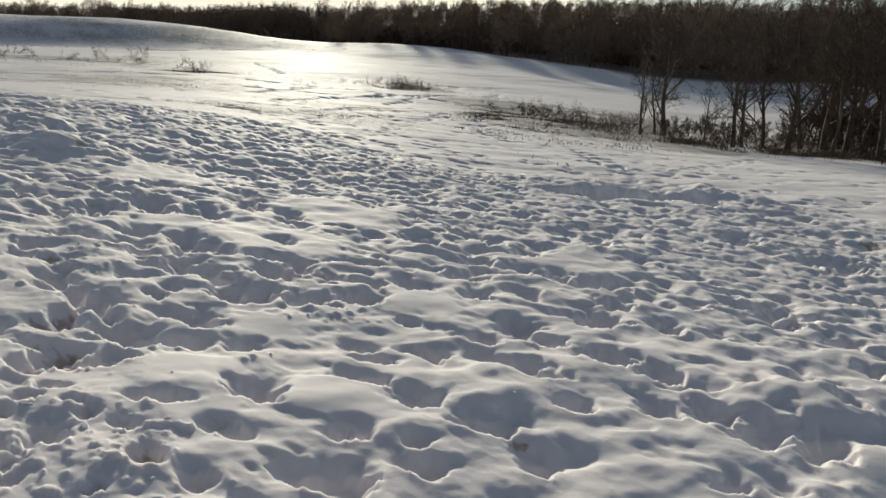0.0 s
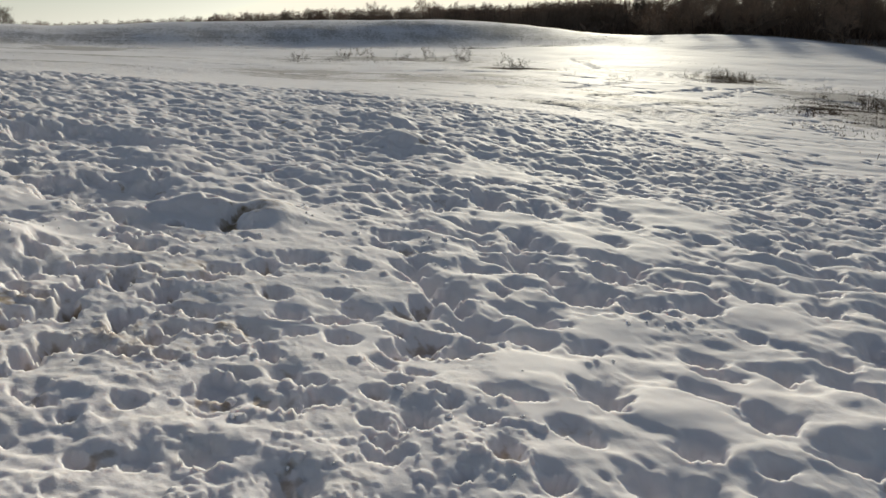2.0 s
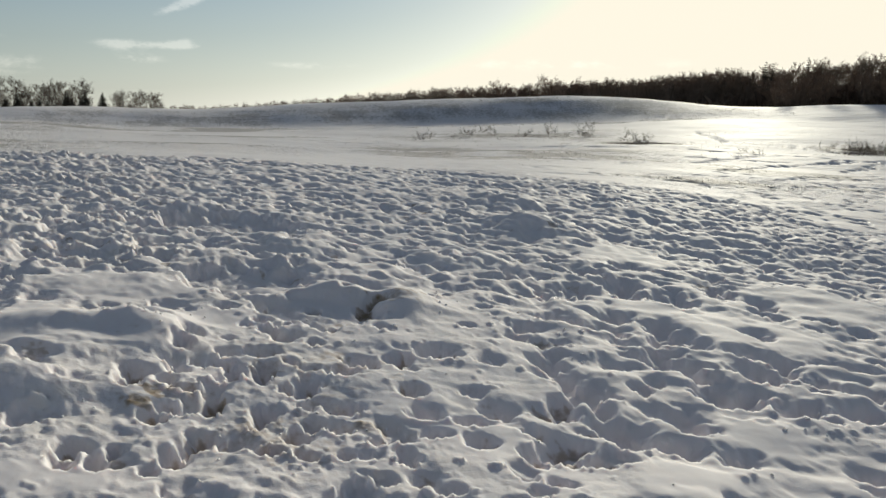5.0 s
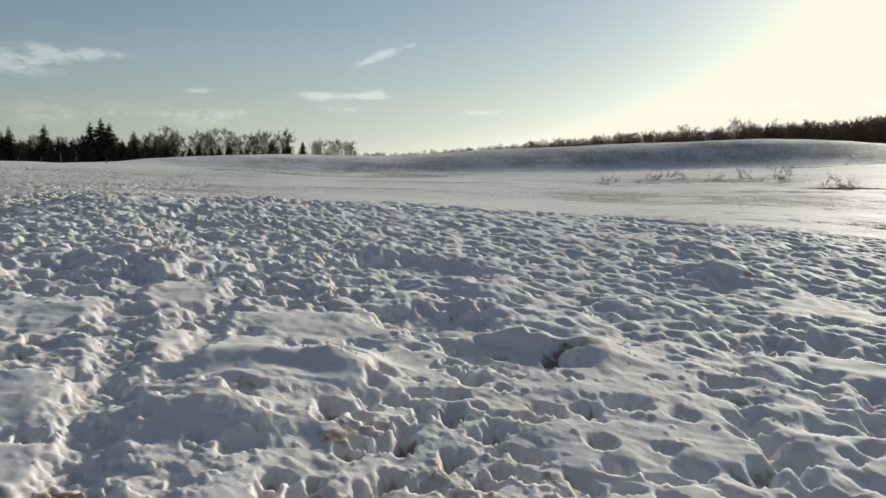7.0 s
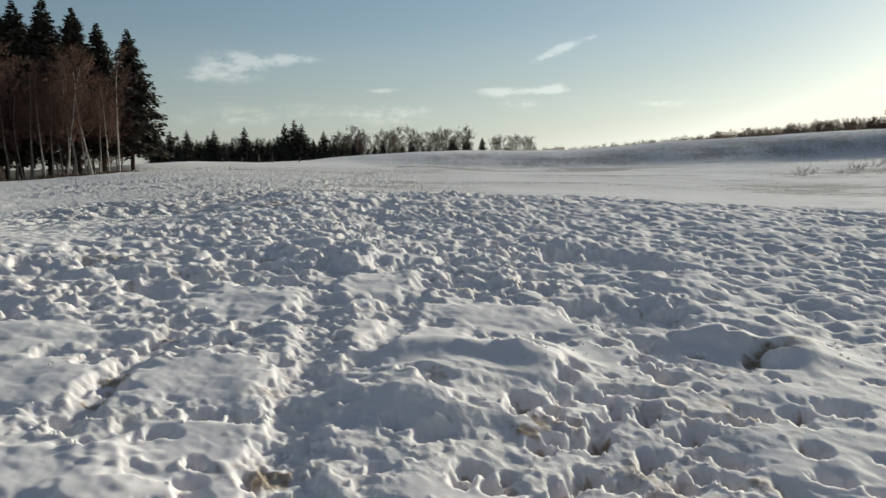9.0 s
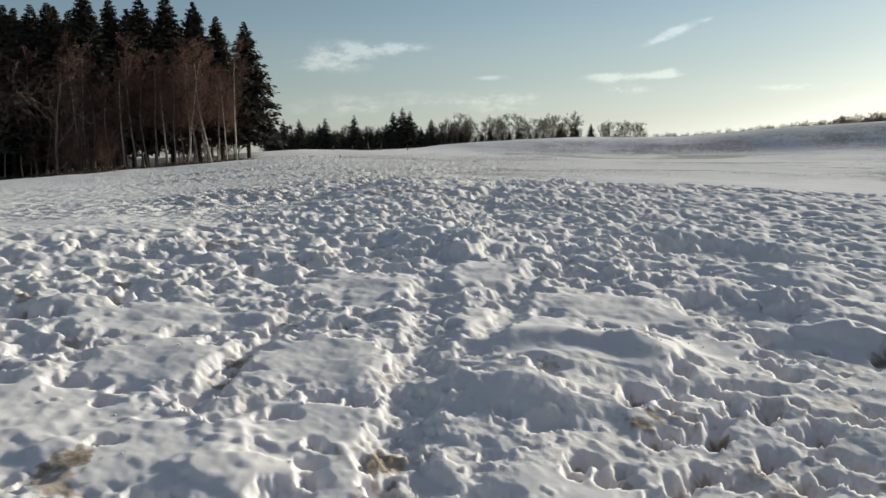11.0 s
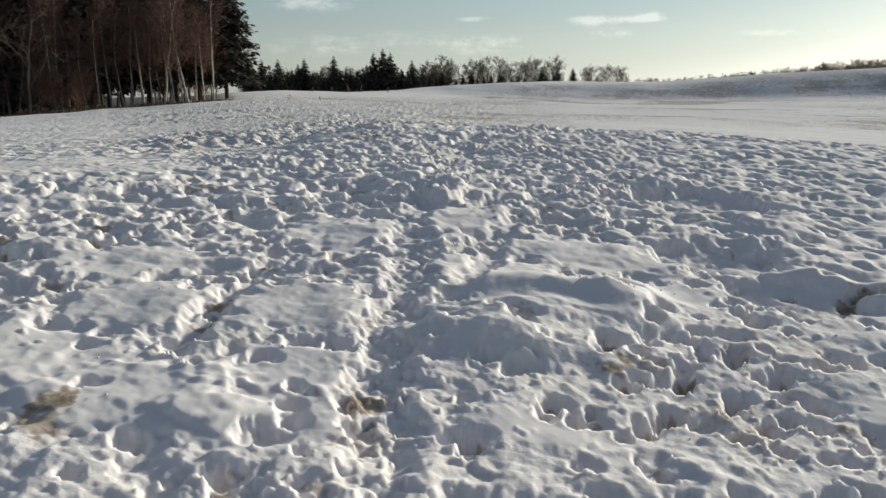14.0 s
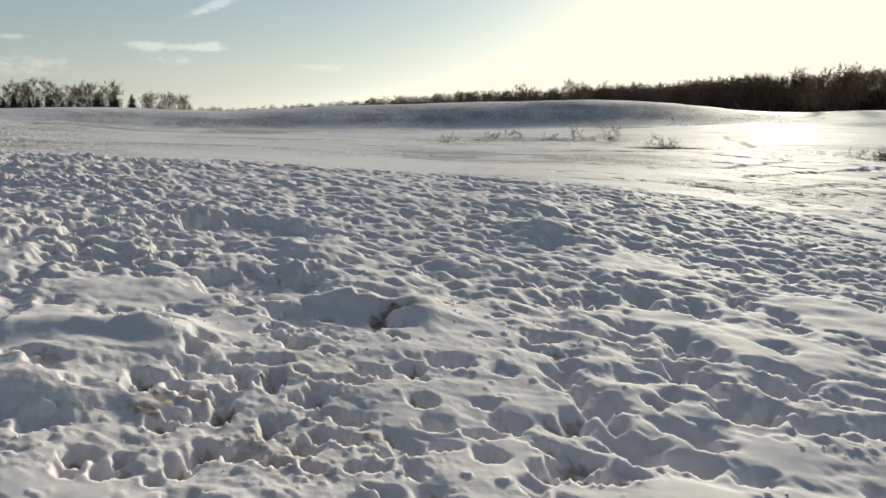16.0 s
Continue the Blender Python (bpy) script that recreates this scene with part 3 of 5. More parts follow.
    wide = np.concatenate([AZ - 2 * math.pi, AZ, AZ + 2 * math.pi])
    for q in np.flatnonzero(RAD < 1.6):
        total = np.concatenate([[0.0], np.cumsum(np.tile(z[q], 3)[:-1] * np.diff(wide))])
        half = min(1.5, 0.010 * float(1 - smooth(1.2, 1.6, RAD[q]) + 6 * (1 - smooth(0.1, 0.8, RAD[q]))) / RAD[q] + 0.001)
        z[q] = (np.interp(AZ + half, wide, total) - np.interp(AZ - half, wide, total)) / (2 * half)
    return z


def worn_area():
    """The far trodden ground up to the wood's corner."""
    r, az = np.hypot(GX, GY), np.degrees(np.arctan2(GX, GY))
    out = smooth(-0.6, 1.0, r - np.interp(az, PATCH_AZ, PATCH_R))
    main = (0.35 * smooth(-66, -52, az) + 0.65 * smooth(-48, -40, az)) * (1 - smooth(-25, -13, az)) * smooth(9, 14, r) * (1 - smooth(75, 115, r))
    # rougher snow about the brush, the bank and the near valley
    for a, d, wa, wd, k in ((43, 48, 7, 14, 0.8), (56, 46, 8, 4, 0.9), (26, 28, 7, 6, 0.5), (10, 46, 12, 9, 0.45), (-12, 40, 10, 9, 0.5), (-12, 112, 14, 14, 0.5), (10, 130, 14, 9, 0.6)):
        main = np.maximum(main, k * np.exp(-np.abs((az - a) / wa) ** 3 - np.abs((r - d) / wd) ** 3))
    return main * out


def grass_cover():
    """Where dead grass shows through: broken bands in the valley, the brush and the hillside."""
    r, az = np.hypot(GX, GY), np.degrees(np.arctan2(GX, GY))
    rag = lattice(GX * 0.11, GY * 0.16, 71) + 0.6 * lattice(GX * 0.35, GY * 0.5, 72) + 0.4 * lattice(GX * 1.1, GY * 1.3, 73)
    total = np.zeros_like(r)
    # bearing, distance, half width in degrees, half depth in metres, strength
    for a, d, wa, wd, k in ((11, 47, 11, 10, 0.8), (10, 84, 9, 14, 0.5), (18.8, 69, 2.5, 4, 1.0), (32.3, 70, 3.2, 6, 0.95), (42, 48, 5.5, 16, 1.3), (46, 58, 4, 9, 1.1), (50, 44, 5, 8, 1.1), (53, 56, 6, 10, 1.1),
                            (60, 45.5, 6, 2, 0.9), (2, 131, 8, 8, 0.6), (14, 131, 8, 8, 0.6), (22, 132, 4, 8, 0.6), (-12, 128, 10, 9, 0.55), (-9, 44, 9, 6, 0.55), (-20, 34, 6, 6, 0.5),
                            (-13, 104, 12, 12, 0.6), (-6, 70, 8, 8, 0.4), (-22, 80, 6, 25, 0.4), (22, 27, 6, 3, 0.55), (24, 42, 5, 4, 0.6), (29, 40, 4, 3, 0.5), (27, 66, 4, 6, 0.5), (31, 31, 5, 2, 0.45),
                            (36, 60, 3, 8, 0.4), (26, 95, 4, 10, 0.4), (-30, 60, 6, 30, 0.3)):
        total = np.maximum(total, k * np.exp(-np.abs((az - a) / wa) ** 3 - np.abs((r - d) / wd) ** 3))
    return np.clip(total * (0.55 + 1.3 * rag * (1 - 0.55 * smooth(110, 122, r))), 0, 1)


def dark_floor_cover():
    # Where the ground turns brown-black: wooded slope, bank and grove.
    r = np.hypot(GX, GY)
    az = np.degrees(np.arctan2(GX, GY))
    wood = smooth(148, 156, r + 13 * smooth(37, 46, az) + 8 * lattice(GX * 0.05, GY * 0.05, 51)) * smooth(19, 23, az)
    bank = smooth(55, 59, az) * smooth(46.5, 49, r + 1.5 * lattice(GX * 0.3, GY * 0.3, 53)) * (1 - smooth(75, 95, r)) * 0.8
    grove = smooth(-36.5, -39.5, az + 0.8 * lattice(GX * 0.1, GY * 0.1, 52)) * smooth(76, 84, r - 0.6 * (az + 40) * 0.5)
    return np.clip(np.maximum(np.maximum(wood, bank), grove), 0, 1) * 0.92


def sheet(name, z):
    m, n = z.shape
    co = np.stack([GX, GY, z], -1).reshape(-1, 3)
    i, j = np.meshgrid(np.arange(m - 1), np.arange(n), indexing="ij")
    jn = (j + 1) % n
    quads = np.stack([i * n + j, i * n + jn, (i + 1) * n + jn, (i + 1) * n + j], -1).reshape(-1, 4)[:, ::-1]
    me = bpy.data.meshes.new(name)
    me.vertices.add(len(co))
    me.vertices.foreach_set("co", co.astype(np.float32).ravel())
    me.loops.add(quads.size)
    me.loops.foreach_set("vertex_index", quads.astype(np.int32).ravel())
    me.polygons.add(len(quads))
    me.polygons.foreach_set("loop_start", np.arange(0, quads.size, 4, dtype=np.int32))
    me.polygons.foreach_set("use_smooth", np.ones(len(quads), bool))
    for key, values in (("soil_shade", SOIL_SHADE), ("dark_floor", dark_floor_cover()), ("grass", grass_cover()), ("worn", worn_area()), ("crisp", np.clip((0.25 + 0.75 * crumbly(GX, GY)) * (1 - 0.85 * HUSH), 0, 1))):
        me.attributes.new(key, "FLOAT", "POINT").data.foreach_set("value", values.astype(np.float32).ravel())
    me.update(calc_edges=True)
    me.materials.append(SNOW)
    return tagged(new(name, me), "snow-covered rolling field, trodden into lumps and footprints", "ground", kind="structure")


# the beaten track and its branch
trench(((-1.46, 2.35), (-1.54, 2.60), (-1.79, 3.12), (-2.10, 3.80), (-2.45, 4.66), (-2.94, 5.77), (-3.60, 7.50), (-4.27, 9.80), (-5.0, 12.13)), 0.27, 0.05)
trench(((-2.02, 4.60), (-2.20, 5.50), (-2.42, 6.60), (-2.50, 7.46), (-2.67, 8.81)), 0.19, 0.04)
trench(((-2.79, 3.07), (-3.03, 3.58), (-3.25, 4.31), (-3.29, 4.76)), 0.15, 0.045)
# smooth slabs of snow left beside the track
slab(-2.62, 3.71, 1.0, 0.85, -30, 0.06)
slab(-2.20, 2.95, 0.55, 0.85, -30, 0.04)
slab(-2.55, 2.45, 0.70, 0.95, -38, 0.04)
slab(-3.42, 3.35, 0.9, 0.75, -40, 0.04)
slab(-3.00, 2.54, 0.6, 0.6, -40, 0.02)
slab(-2.02, 2.57, 0.5, 0.8, -25, 0.03)
slab(-1.66, 4.56, 0.7, 0.7, -18, 0.02)
slab(-2.74, 6.23, 1.0, 0.7, -20, 0.02)
slab(-3.38, 2.49, 0.7, 0.8, -45, 0.02)
slab(2.86, 5.82, 1.1, 1.2, 20, 0.02)
slab(1.87, 3.88, 0.6, 1.0, 20, 0.02)
slab(2.41, 6.41, 0.7, 0.7, 12, 0.01)
slab(4.07, 6.97, 1.6, 1.2, 20, 0.02)
slab(1.40, 3.23, 0.5, 0.5, 20, 0.02)
slab(1.88, 2.84, 0.5, 0.6, 30, 0.02)
slab(3.11, 4.21, 0.8, 0.9, 30, 0.02)
slab(1.89, 3.83, 0.6, 0.6, 20, 0.02)
slab(5.53, 5.35, 1.0, 1.2, 35, 0.01)
slab(4.00, 3.04, 0.5, 0.7, 40, 0.02)
slab(-4.04, 4.01, 0.8, 0.9, -40, 0.02)
slab(-0.54, 6.05, 0.7, 0.9, -10, 0.03)
slab(-1.71, 5.83, 0.7, 0.9, -15, 0.03)
slab(-0.85, 5.15, 0.5, 0.8, -10, 0.02)
slab(-3.05, 2.12, 0.5, 0.6, -45, 0.02)
slab(-3.31, 5.32, 1.0, 0.8, -30, 0.02)
slab(-1.47, 5.72, 0.8, 1.0, -10, 0.03)
slab(-1.99, 5.02, 0.6, 0.8, -20, 0.03)
slab(-1.25, 4.60, 0.5, 0.7, -15, 0.03)
slab(0.55, 3.60, 0.4, 0.6, 5, 0.02)
slab(2.82, 8.66, 1.2, 1.0, 5, 0.02)
slab(-2.46, 2.55, 0.5, 0.55, -35, 0.02)
slab(-2.07, 2.41, 0.4, 0.5, -30, 0.02)
slab(-1.06, 3.03, 0.35, 0.45, -15, 0.02)
slab(0.30, 3.90, 0.4, 0.5, 0, 0.02)
slab(1.34, 2.91, 0.5, 0.4, 25, 0.02)
slab(2.33, 3.22, 0.5, 0.5, 30, 0.02)
lump(-1.68, 3.84, 0.45, 0.75, -20, 0.05, 2.5)
lump(-1.72, 4.64, 0.90, 0.80, -20, 0.04, 2.5)
lump(-3.39, 7.23, 1.1, 1.0, -30, 0.14, 4)
lump(-1.12, 4.80, 0.62, 0.56, -14, 0.15, 2.5)
lump(-1.62, 4.75, 0.35, 0.80, -20, 0.07, 2.5)
lump(-1.50, 4.20, 0.35, 0.75, -20, 0.07, 2.5)
lump(-1.49, 3.74, 0.42, 0.95, -22, 0.10, 2.5)
# trampled hollows with raised walls
basin(-1.21, 8.67, 1.15, 1.5, -8, 0.11)
basin(-0.75, 6.31, 0.85, 1.0, -8, 0.09)
basin(-0.20, 5.58, 0.75, 0.9, 0, 0.045)
lump(-1.77, 9.46, 0.6, 0.5, 0, 0.10, 2)
lump(-0.53, 7.58, 0.9, 0.8, 0, 0.12, 2)
# heap and dark hole where the crust was dug through
pit(0.09, 5.66, 0.24, 0.15, 5, 0.09, 0.7, 0.8, 1.4, 0.6)
pit(0.16, 5.84, 0.16, 0.12, 40, 0.08, 0.7, 0.7, 1.4, 0.6)
soil_shade_spot(0.30, 5.80, 0.26, 0.34)
lump(0.38, 5.85, 0.60, 0.55, 10, 0.16, 2)
lump(-0.08, 6.02, 0.40, 0.42, 0, 0.11, 2)
lump(0.93, 7.83, 0.9, 0.8, 0, 0.13, 2)
lump(2.13, 10.12, 0.9, 0.8, 0, 0.11, 2.5)
lump(2.15, 11.96, 1.1, 0.9, 0, 0.11, 2.5)
pit(3.99, 13.02, 0.9, 0.45, 30, 0.12, 0.5, 0.8)
lump(4.01, 11.86, 1.2, 1.2, 0, 0.09, 2.5)
lump(4.21, 14.92, 1.2, 1.0, 0, 0.11, 2.5)
lump(2.11, 9.89, 1.3, 1.2, 0, 0.09, 2.5)
# scooped bank at the edge of the patch
basin(10.02, 8.90, 1.0, 1.5, 45, 0.20)
basin(9.25, 9.05, 0.9, 1.4, 42, 0.17)
basin(10.75, 8.45, 0.9, 1.2, 50, 0.17)
lump(11.35, 8.65, 0.45, 0.45, 40, 0.13, 2.5)
lump(11.75, 8.45, 0.35, 0.35, 10, 0.11, 2.5)
lump(9.9, 9.75, 0.45, 2.2, 45, 0.07, 2.5)
# shallow scoops at the far edge
basin(2.3, 15.8, 0.9, 1.7, 8, 0.12)
basin(-1.9, 14.6, 0.9, 1.6, -8, 0.12)
lump(11.88, 8.92, 0.9, 0.7, 40, 0.18, 2)
lump(12.15, 8.11, 0.9, 0.8, 40, 0.12, 2)
lump(4.43, 2.23, 0.75, 0.75, 40, 0.12, 3)
lump(2.72, 2.81, 0.55, 0.55, 30, 0.06, 3)
# crumbs of broken crust
crumbs(2.50, 4.26, 0.55, 60)
crumbs(1.30, 3.67, 0.5, 50)
crumbs(0.81, 2.69, 0.6, 90)
crumbs(2.91, 2.91, 0.5, 30)
crumbs(11.34, 8.60, 0.9, 50)
crumbs(5.40, 3.60, 0.6, 40)
crumbs(-1.93, 3.34, 0.35, 70)
crumbs(-2.52, 4.31, 0.35, 50)
crumbs(-0.96, 3.85, 0.5, 70)
crumbs(-1.32, 3.46, 0.6, 80)
crumbs(-2.79, 4.52, 0.5, 50)
crumbs(-4.33, 5.39, 1.3, 120)
crumbs(-4.43, 6.81, 1.3, 120)
crumbs(-3.65, 6.82, 0.9, 90)
crumbs(-2.28, 5.75, 0.5, 60)
crumbs(-1.74, 9.28, 0.7, 60)
crumbs(-0.75, 7.63, 0.9, 90)
crumbs(-2.91, 2.39, 0.4, 50)
crumbs(0.43, 5.93, 0.6, 110)
crumbs(-0.52, 5.90, 0.8, 80)
crumbs(0.06, 3.63, 0.6, 90)
crumbs(1.52, 5.45, 0.7, 80)
crumbs(2.49, 4.26, 0.5, 60)
crumbs(-0.93, 8.27, 1.4, 110)
crumbs(0.78, 6.52, 0.7, 110)
crumbs(1.01, 5.83, 0.6, 100)
crumbs(1.17, 5.24, 0.5, 80)
crumbs(0.60, 4.79, 0.5, 80)
crumbs(-0.38, 5.04, 0.5, 90)
crumbs(-0.71, 4.22, 0.4, 70)
crumbs(-0.14, 3.77, 0.4, 80)
crumbs(2.21, 15.90, 1.6, 120)
crumbs(4.07, 17.42, 1.6, 120)
crumbs(4.49, 14.18, 1.3, 120)
crumbs(6.93, 16.74, 1.2, 90)
crumbs(-3.23, 3.55, 0.6, 80)
crumbs(-4.61, 4.28, 0.9, 110)
crumbs(-4.31, 3.37, 0.7, 90)
crumbs(-2.97, 9.45, 0.9, 90)
crumbs(-0.45, 8.69, 0.9, 110)
crumbs(-1.01, 5.16, 0.5, 80)
crumbs(-0.26, 5.71, 0.6, 90)
crumbs(-3.07, 2.87, 0.5, 70)
crumbs(1.01, 3.69, 0.4, 60)
crumbs(-0.27, 3.35, 0.3, 60)
crumbs(0.12, 2.95, 0.35, 60)
crumbs(0.40, 2.50, 0.3, 80)
crumbs(0.89, 2.60, 0.3, 70)
crumbs(2.52, 4.17, 0.35, 50)
crumbs(-2.03, 3.35, 0.25, 60)
crumbs(-1.77, 3.14, 0.2, 40)
crumbs(-0.39, 3.57, 0.3, 70)
crumbs(-1.22, 3.77, 0.3, 40)
crumbs(-2.49, 3.15, 0.2, 30)
# trodden-in soil and dead grass
soil_shade_spot(-3.00, 3.54, 0.10, 0.72)
soil_shade_spot(-2.83, 3.22, 0.08, 0.64)
soil_shade_spot(-2.75, 2.21, 0.11, 0.72)
soil_shade_spot(-5.00, 3.86, 0.15, 0.56)
soil_shade_spot(-4.81, 4.46, 0.13, 0.64)
soil_shade_spot(-3.97, 2.84, 0.15, 0.48)
soil_shade_spot(-4.00, 3.34, 0.11, 0.44)
soil_shade_spot(-1.76, 2.89, 0.10, 0.64)
soil_shade_spot(-3.27, 4.38, 0.09, 0.60)
soil_shade_spot(-0.90, 3.88, 0.10, 0.68)
soil_shade_spot(-6.19, 11.05, 0.63, 0.44)
soil_shade_spot(-5.19, 6.10, 0.35, 0.36)
soil_shade_spot(0.16, 5.83, 0.11, 0.76)
soil_shade_spot(0.36, 6.13, 0.14, 0.40)
soil_shade_spot(3.93, 12.98, 0.24, 0.64)
soil_shade_spot(-0.93, 3.74, 0.08, 0.68)
soil_shade_spot(0.06, 3.63, 0.14, 0.40)
soil_shade_spot(-0.11, 4.61, 0.17, 0.36)
soil_shade_spot(6.77, 15.82, 0.28, 0.32)
soil_shade_spot(10.98, 5.46, 0.24, 0.60)
# broad thin tints: dirt, and the shade of many small pits as colour
soil_shade_spot(-0.55, 3.9, 1.5, 0.2)
soil_shade_spot(0.2, 5.1, 1.2, 0.18)
soil_shade_spot(-4.3, 5.6, 1.6, 0.16)
soil_shade_spot(-1.79, 2.88, 0.22, 0.34)
soil_shade_spot(-1.65, 2.59, 0.2, 0.36)
soil_shade_spot(-0.39, 3.52, 0.3, 0.32)
soil_shade_spot(-0.86, 3.90, 0.2, 0.34)
soil_shade_spot(-2.16, 3.69, 0.2, 0.3)
soil_shade_spot(-0.13, 3.98, 0.3, 0.26)
soil_shade_spot(-0.34, 4.46, 0.35, 0.28)
soil_shade_spot(0.08, 4.39, 0.35, 0.26)
soil_shade_spot(-0.27, 3.35, 0.25, 0.3)
soil_shade_spot(-4.61, 7.00, 0.9, 0.22)
soil_shade_spot(-5.12, 4.97, 0.8, 0.22)
# tracks across the open snow
foot_line(((10.3, 20.7), (9.7, 16.6), (10.1, 14.5), (10.8, 12.7), (12.6, 11.5), (14.0, 9.5), (18.1, 9.1)), 1)
foot_line(((12.0, 23.6), (18.3, 29.3), (18.4, 23.9)), 2)
foot_line(((7.3, 25.3), (9.2, 23.6), (11.1, 22.3), (14.3, 23.1)), 3)
foot_line(((6.4, 29.0), (10.1, 28.4), (9.3, 20.1), (10.8, 19.0)), 4)
foot_line(((12.4, 25.7), (18.3, 33.4), (20.7, 33.5)), 5)
foot_line(((10.5, 12.3), (14.7, 13.5), (18.4, 13.1)), 6)
foot_line(((18.9, 19.7), (14.7, 13.5), (19.1, 14.8), (28.0, 19.6)), 7)
foot_line(((16.8, 29.3), (15.4, 24.6), (23.7, 33.1)), 8)
foot_line(((8.1, 15.6), (10.9, 18.5), (15.6, 23.4)), 9)
foot_line(((28.8, 37.2), (19.8, 26.0), (16.8, 20.3), (18.4, 19.4)), 10)
foot_line(((14.8, 33.6), (21.8, 42.7), (30.0, 48.6)), 11)
foot_line(((9.0, 38.4), (12.0, 37.3), (18.8, 44.0), (26.0, 52.4)), 12)
foot_line(((20.0, 60.0), (27.0, 52.0), (33.0, 44.0), (37.0, 41.0)), 14, 0.8)
foot_line(((24.0, 70.0), (36.0, 62.0), (44.0, 51.0)), 15, 0.8)
foot_line(((16.0, 48.0), (27.0, 46.0), (40.0, 52.0), (48.0, 60.0)), 16, 0.8)
foot_line(((34.0, 58.0), (31.0, 70.0), (36.0, 88.0)), 17, 0.9)
foot_line(((15.0, 62.0), (30.0, 66.0), (52.0, 64.0)), 18, 0.8)
foot_line(((12.0, 30.0), (22.0, 33.0), (30.0, 36.0), (36.0, 33.0)), 19, 0.7)
foot_line(((26.0, 26.0), (22.0, 31.0), (24.0, 40.0), (34.0, 50.0)), 20, 0.7)
foot_line(((-2.0, 60.0), (14.0, 58.0), (30.0, 60.0)), 21, 0.8)
foot_line(((10.6, 8.6), (12.8, 9.0), (15.2, 9.2)), 13)
# single faint prints strewn over the slope
stray = random.Random(5)
for _ in range(620):
    a, d = radians(stray.uniform(24, 66)), 14.5 + 26 * stray.random() ** 1.4
    size = stray.uniform(0.7, 1.2) * (0.26 + max(0, d - 16) * 0.012)
    pit(d * math.sin(a), d * math.cos(a), size, size * 0.6, stray.uniform(0, 180), stray.uniform(0.035, 0.075) * (1 + max(0, d - 18) * 0.03), 0.6, 0.0, 0.8)
# footprints that stand out
footprint(1.74, 6.56, 0.22, 0.34, 0.080)
footprint(2.30, 6.89, 0.28, 0.45, 0.100)
footprint(2.71, 6.68, 0.24, 0.38, 0.086)
footprint(2.87, 8.07, 0.17, 0.27, 0.065)
footprint(3.19, 7.03, 0.24, 0.38, 0.086)
footprint(3.49, 6.78, 0.18, 0.29, 0.070)
footprint(2.99, 5.81, 0.16, 0.25, 0.062)
footprint(4.38, 6.05, 0.40, 0.49, 0.130)
footprint(2.23, 5.91, 0.25, 0.35, 0.090)
footprint(2.21, 5.62, 0.32, 0.43, 0.111)
footprint(2.32, 5.46, 0.20, 0.32, 0.074)
footprint(1.99, 5.24, 0.26, 0.25, 0.090)
footprint(1.60, 5.67, 0.27, 0.23, 0.085)
footprint(2.78, 5.20, 0.24, 0.28, 0.087)
footprint(2.50, 4.86, 0.33, 0.33, 0.115)
footprint(3.34, 5.14, 0.38, 0.23, 0.083)
footprint(2.85, 4.80, 0.27, 0.25, 0.091)
footprint(3.40, 4.57, 0.27, 0.36, 0.097)
footprint(3.88, 5.11, 0.17, 0.28, 0.067)
footprint(3.59, 4.99, 0.11, 0.17, 0.048)
footprint(2.83, 4.31, 0.25, 0.35, 0.089)
footprint(3.07, 4.62, 0.23, 0.22, 0.081)
footprint(2.11, 4.46, 0.37, 0.42, 0.100)
footprint(2.45, 4.33, 0.24, 0.38, 0.087)
footprint(1.72, 4.59, 0.13, 0.21, 0.054)
footprint(1.26, 4.37, 0.27, 0.43, 0.076)
footprint(1.15, 5.48, 0.21, 0.21, 0.077)
footprint(1.13, 4.83, 0.25, 0.24, 0.087)
footprint(1.05, 5.27, 0.13, 0.16, 0.055)
footprint(1.56, 4.83, 0.17, 0.20, 0.065)
footprint(1.69, 3.94, 0.23, 0.27, 0.085)
footprint(1.06, 4.02, 0.16, 0.17, 0.064)
footprint(1.28, 4.09, 0.14, 0.19, 0.058)
footprint(2.38, 3.50, 0.21, 0.19, 0.071)
footprint(2.33, 3.29, 0.25, 0.15, 0.061)
footprint(2.68, 3.30, 0.21, 0.24, 0.077)
footprint(1.51, 3.64, 0.24, 0.24, 0.088)
footprint(1.76, 3.56, 0.19, 0.25, 0.073)
footprint(1.08, 3.44, 0.19, 0.16, 0.064)
footprint(1.20, 3.45, 0.10, 0.14, 0.045)
footprint(1.18, 2.98, 0.24, 0.12, 0.052)
footprint(1.63, 3.04, 0.24, 0.37, 0.070)
footprint(2.14, 3.06, 0.24, 0.18, 0.069)
footprint(2.26, 2.79, 0.23, 0.25, 0.067)
footprint(1.36, 2.61, 0.10, 0.10, 0.044)
footprint(1.79, 2.52, 0.18, 0.19, 0.068)
footprint(2.01, 2.37, 0.13, 0.16, 0.055)
footprint(1.01, 2.52, 0.13, 0.21, 0.055)
footprint(1.01, 2.78, 0.12, 0.12, 0.050)
footprint(0.91, 2.91, 0.10, 0.15, 0.046)
footprint(1.51, 2.25, 0.37, 0.25, 0.072)
footprint(1.92, 2.19, 0.19, 0.19, 0.057)
footprint(0.70, 3.23, 0.11, 0.11, 0.047)
footprint(0.83, 3.20, 0.13, 0.12, 0.050)
footprint(1.12, 2.34, 0.11, 0.16, 0.049)
footprint(0.81, 3.45, 0.14, 0.16, 0.057)
footprint(1.00, 3.63, 0.15, 0.15, 0.059)
footprint(6.71, 7.44, 0.27, 0.43, 0.095)
footprint(6.85, 7.25, 0.20, 0.32, 0.075)
footprint(5.18, 6.38, 0.33, 0.46, 0.115)
footprint(5.43, 5.72, 0.32, 0.51, 0.110)
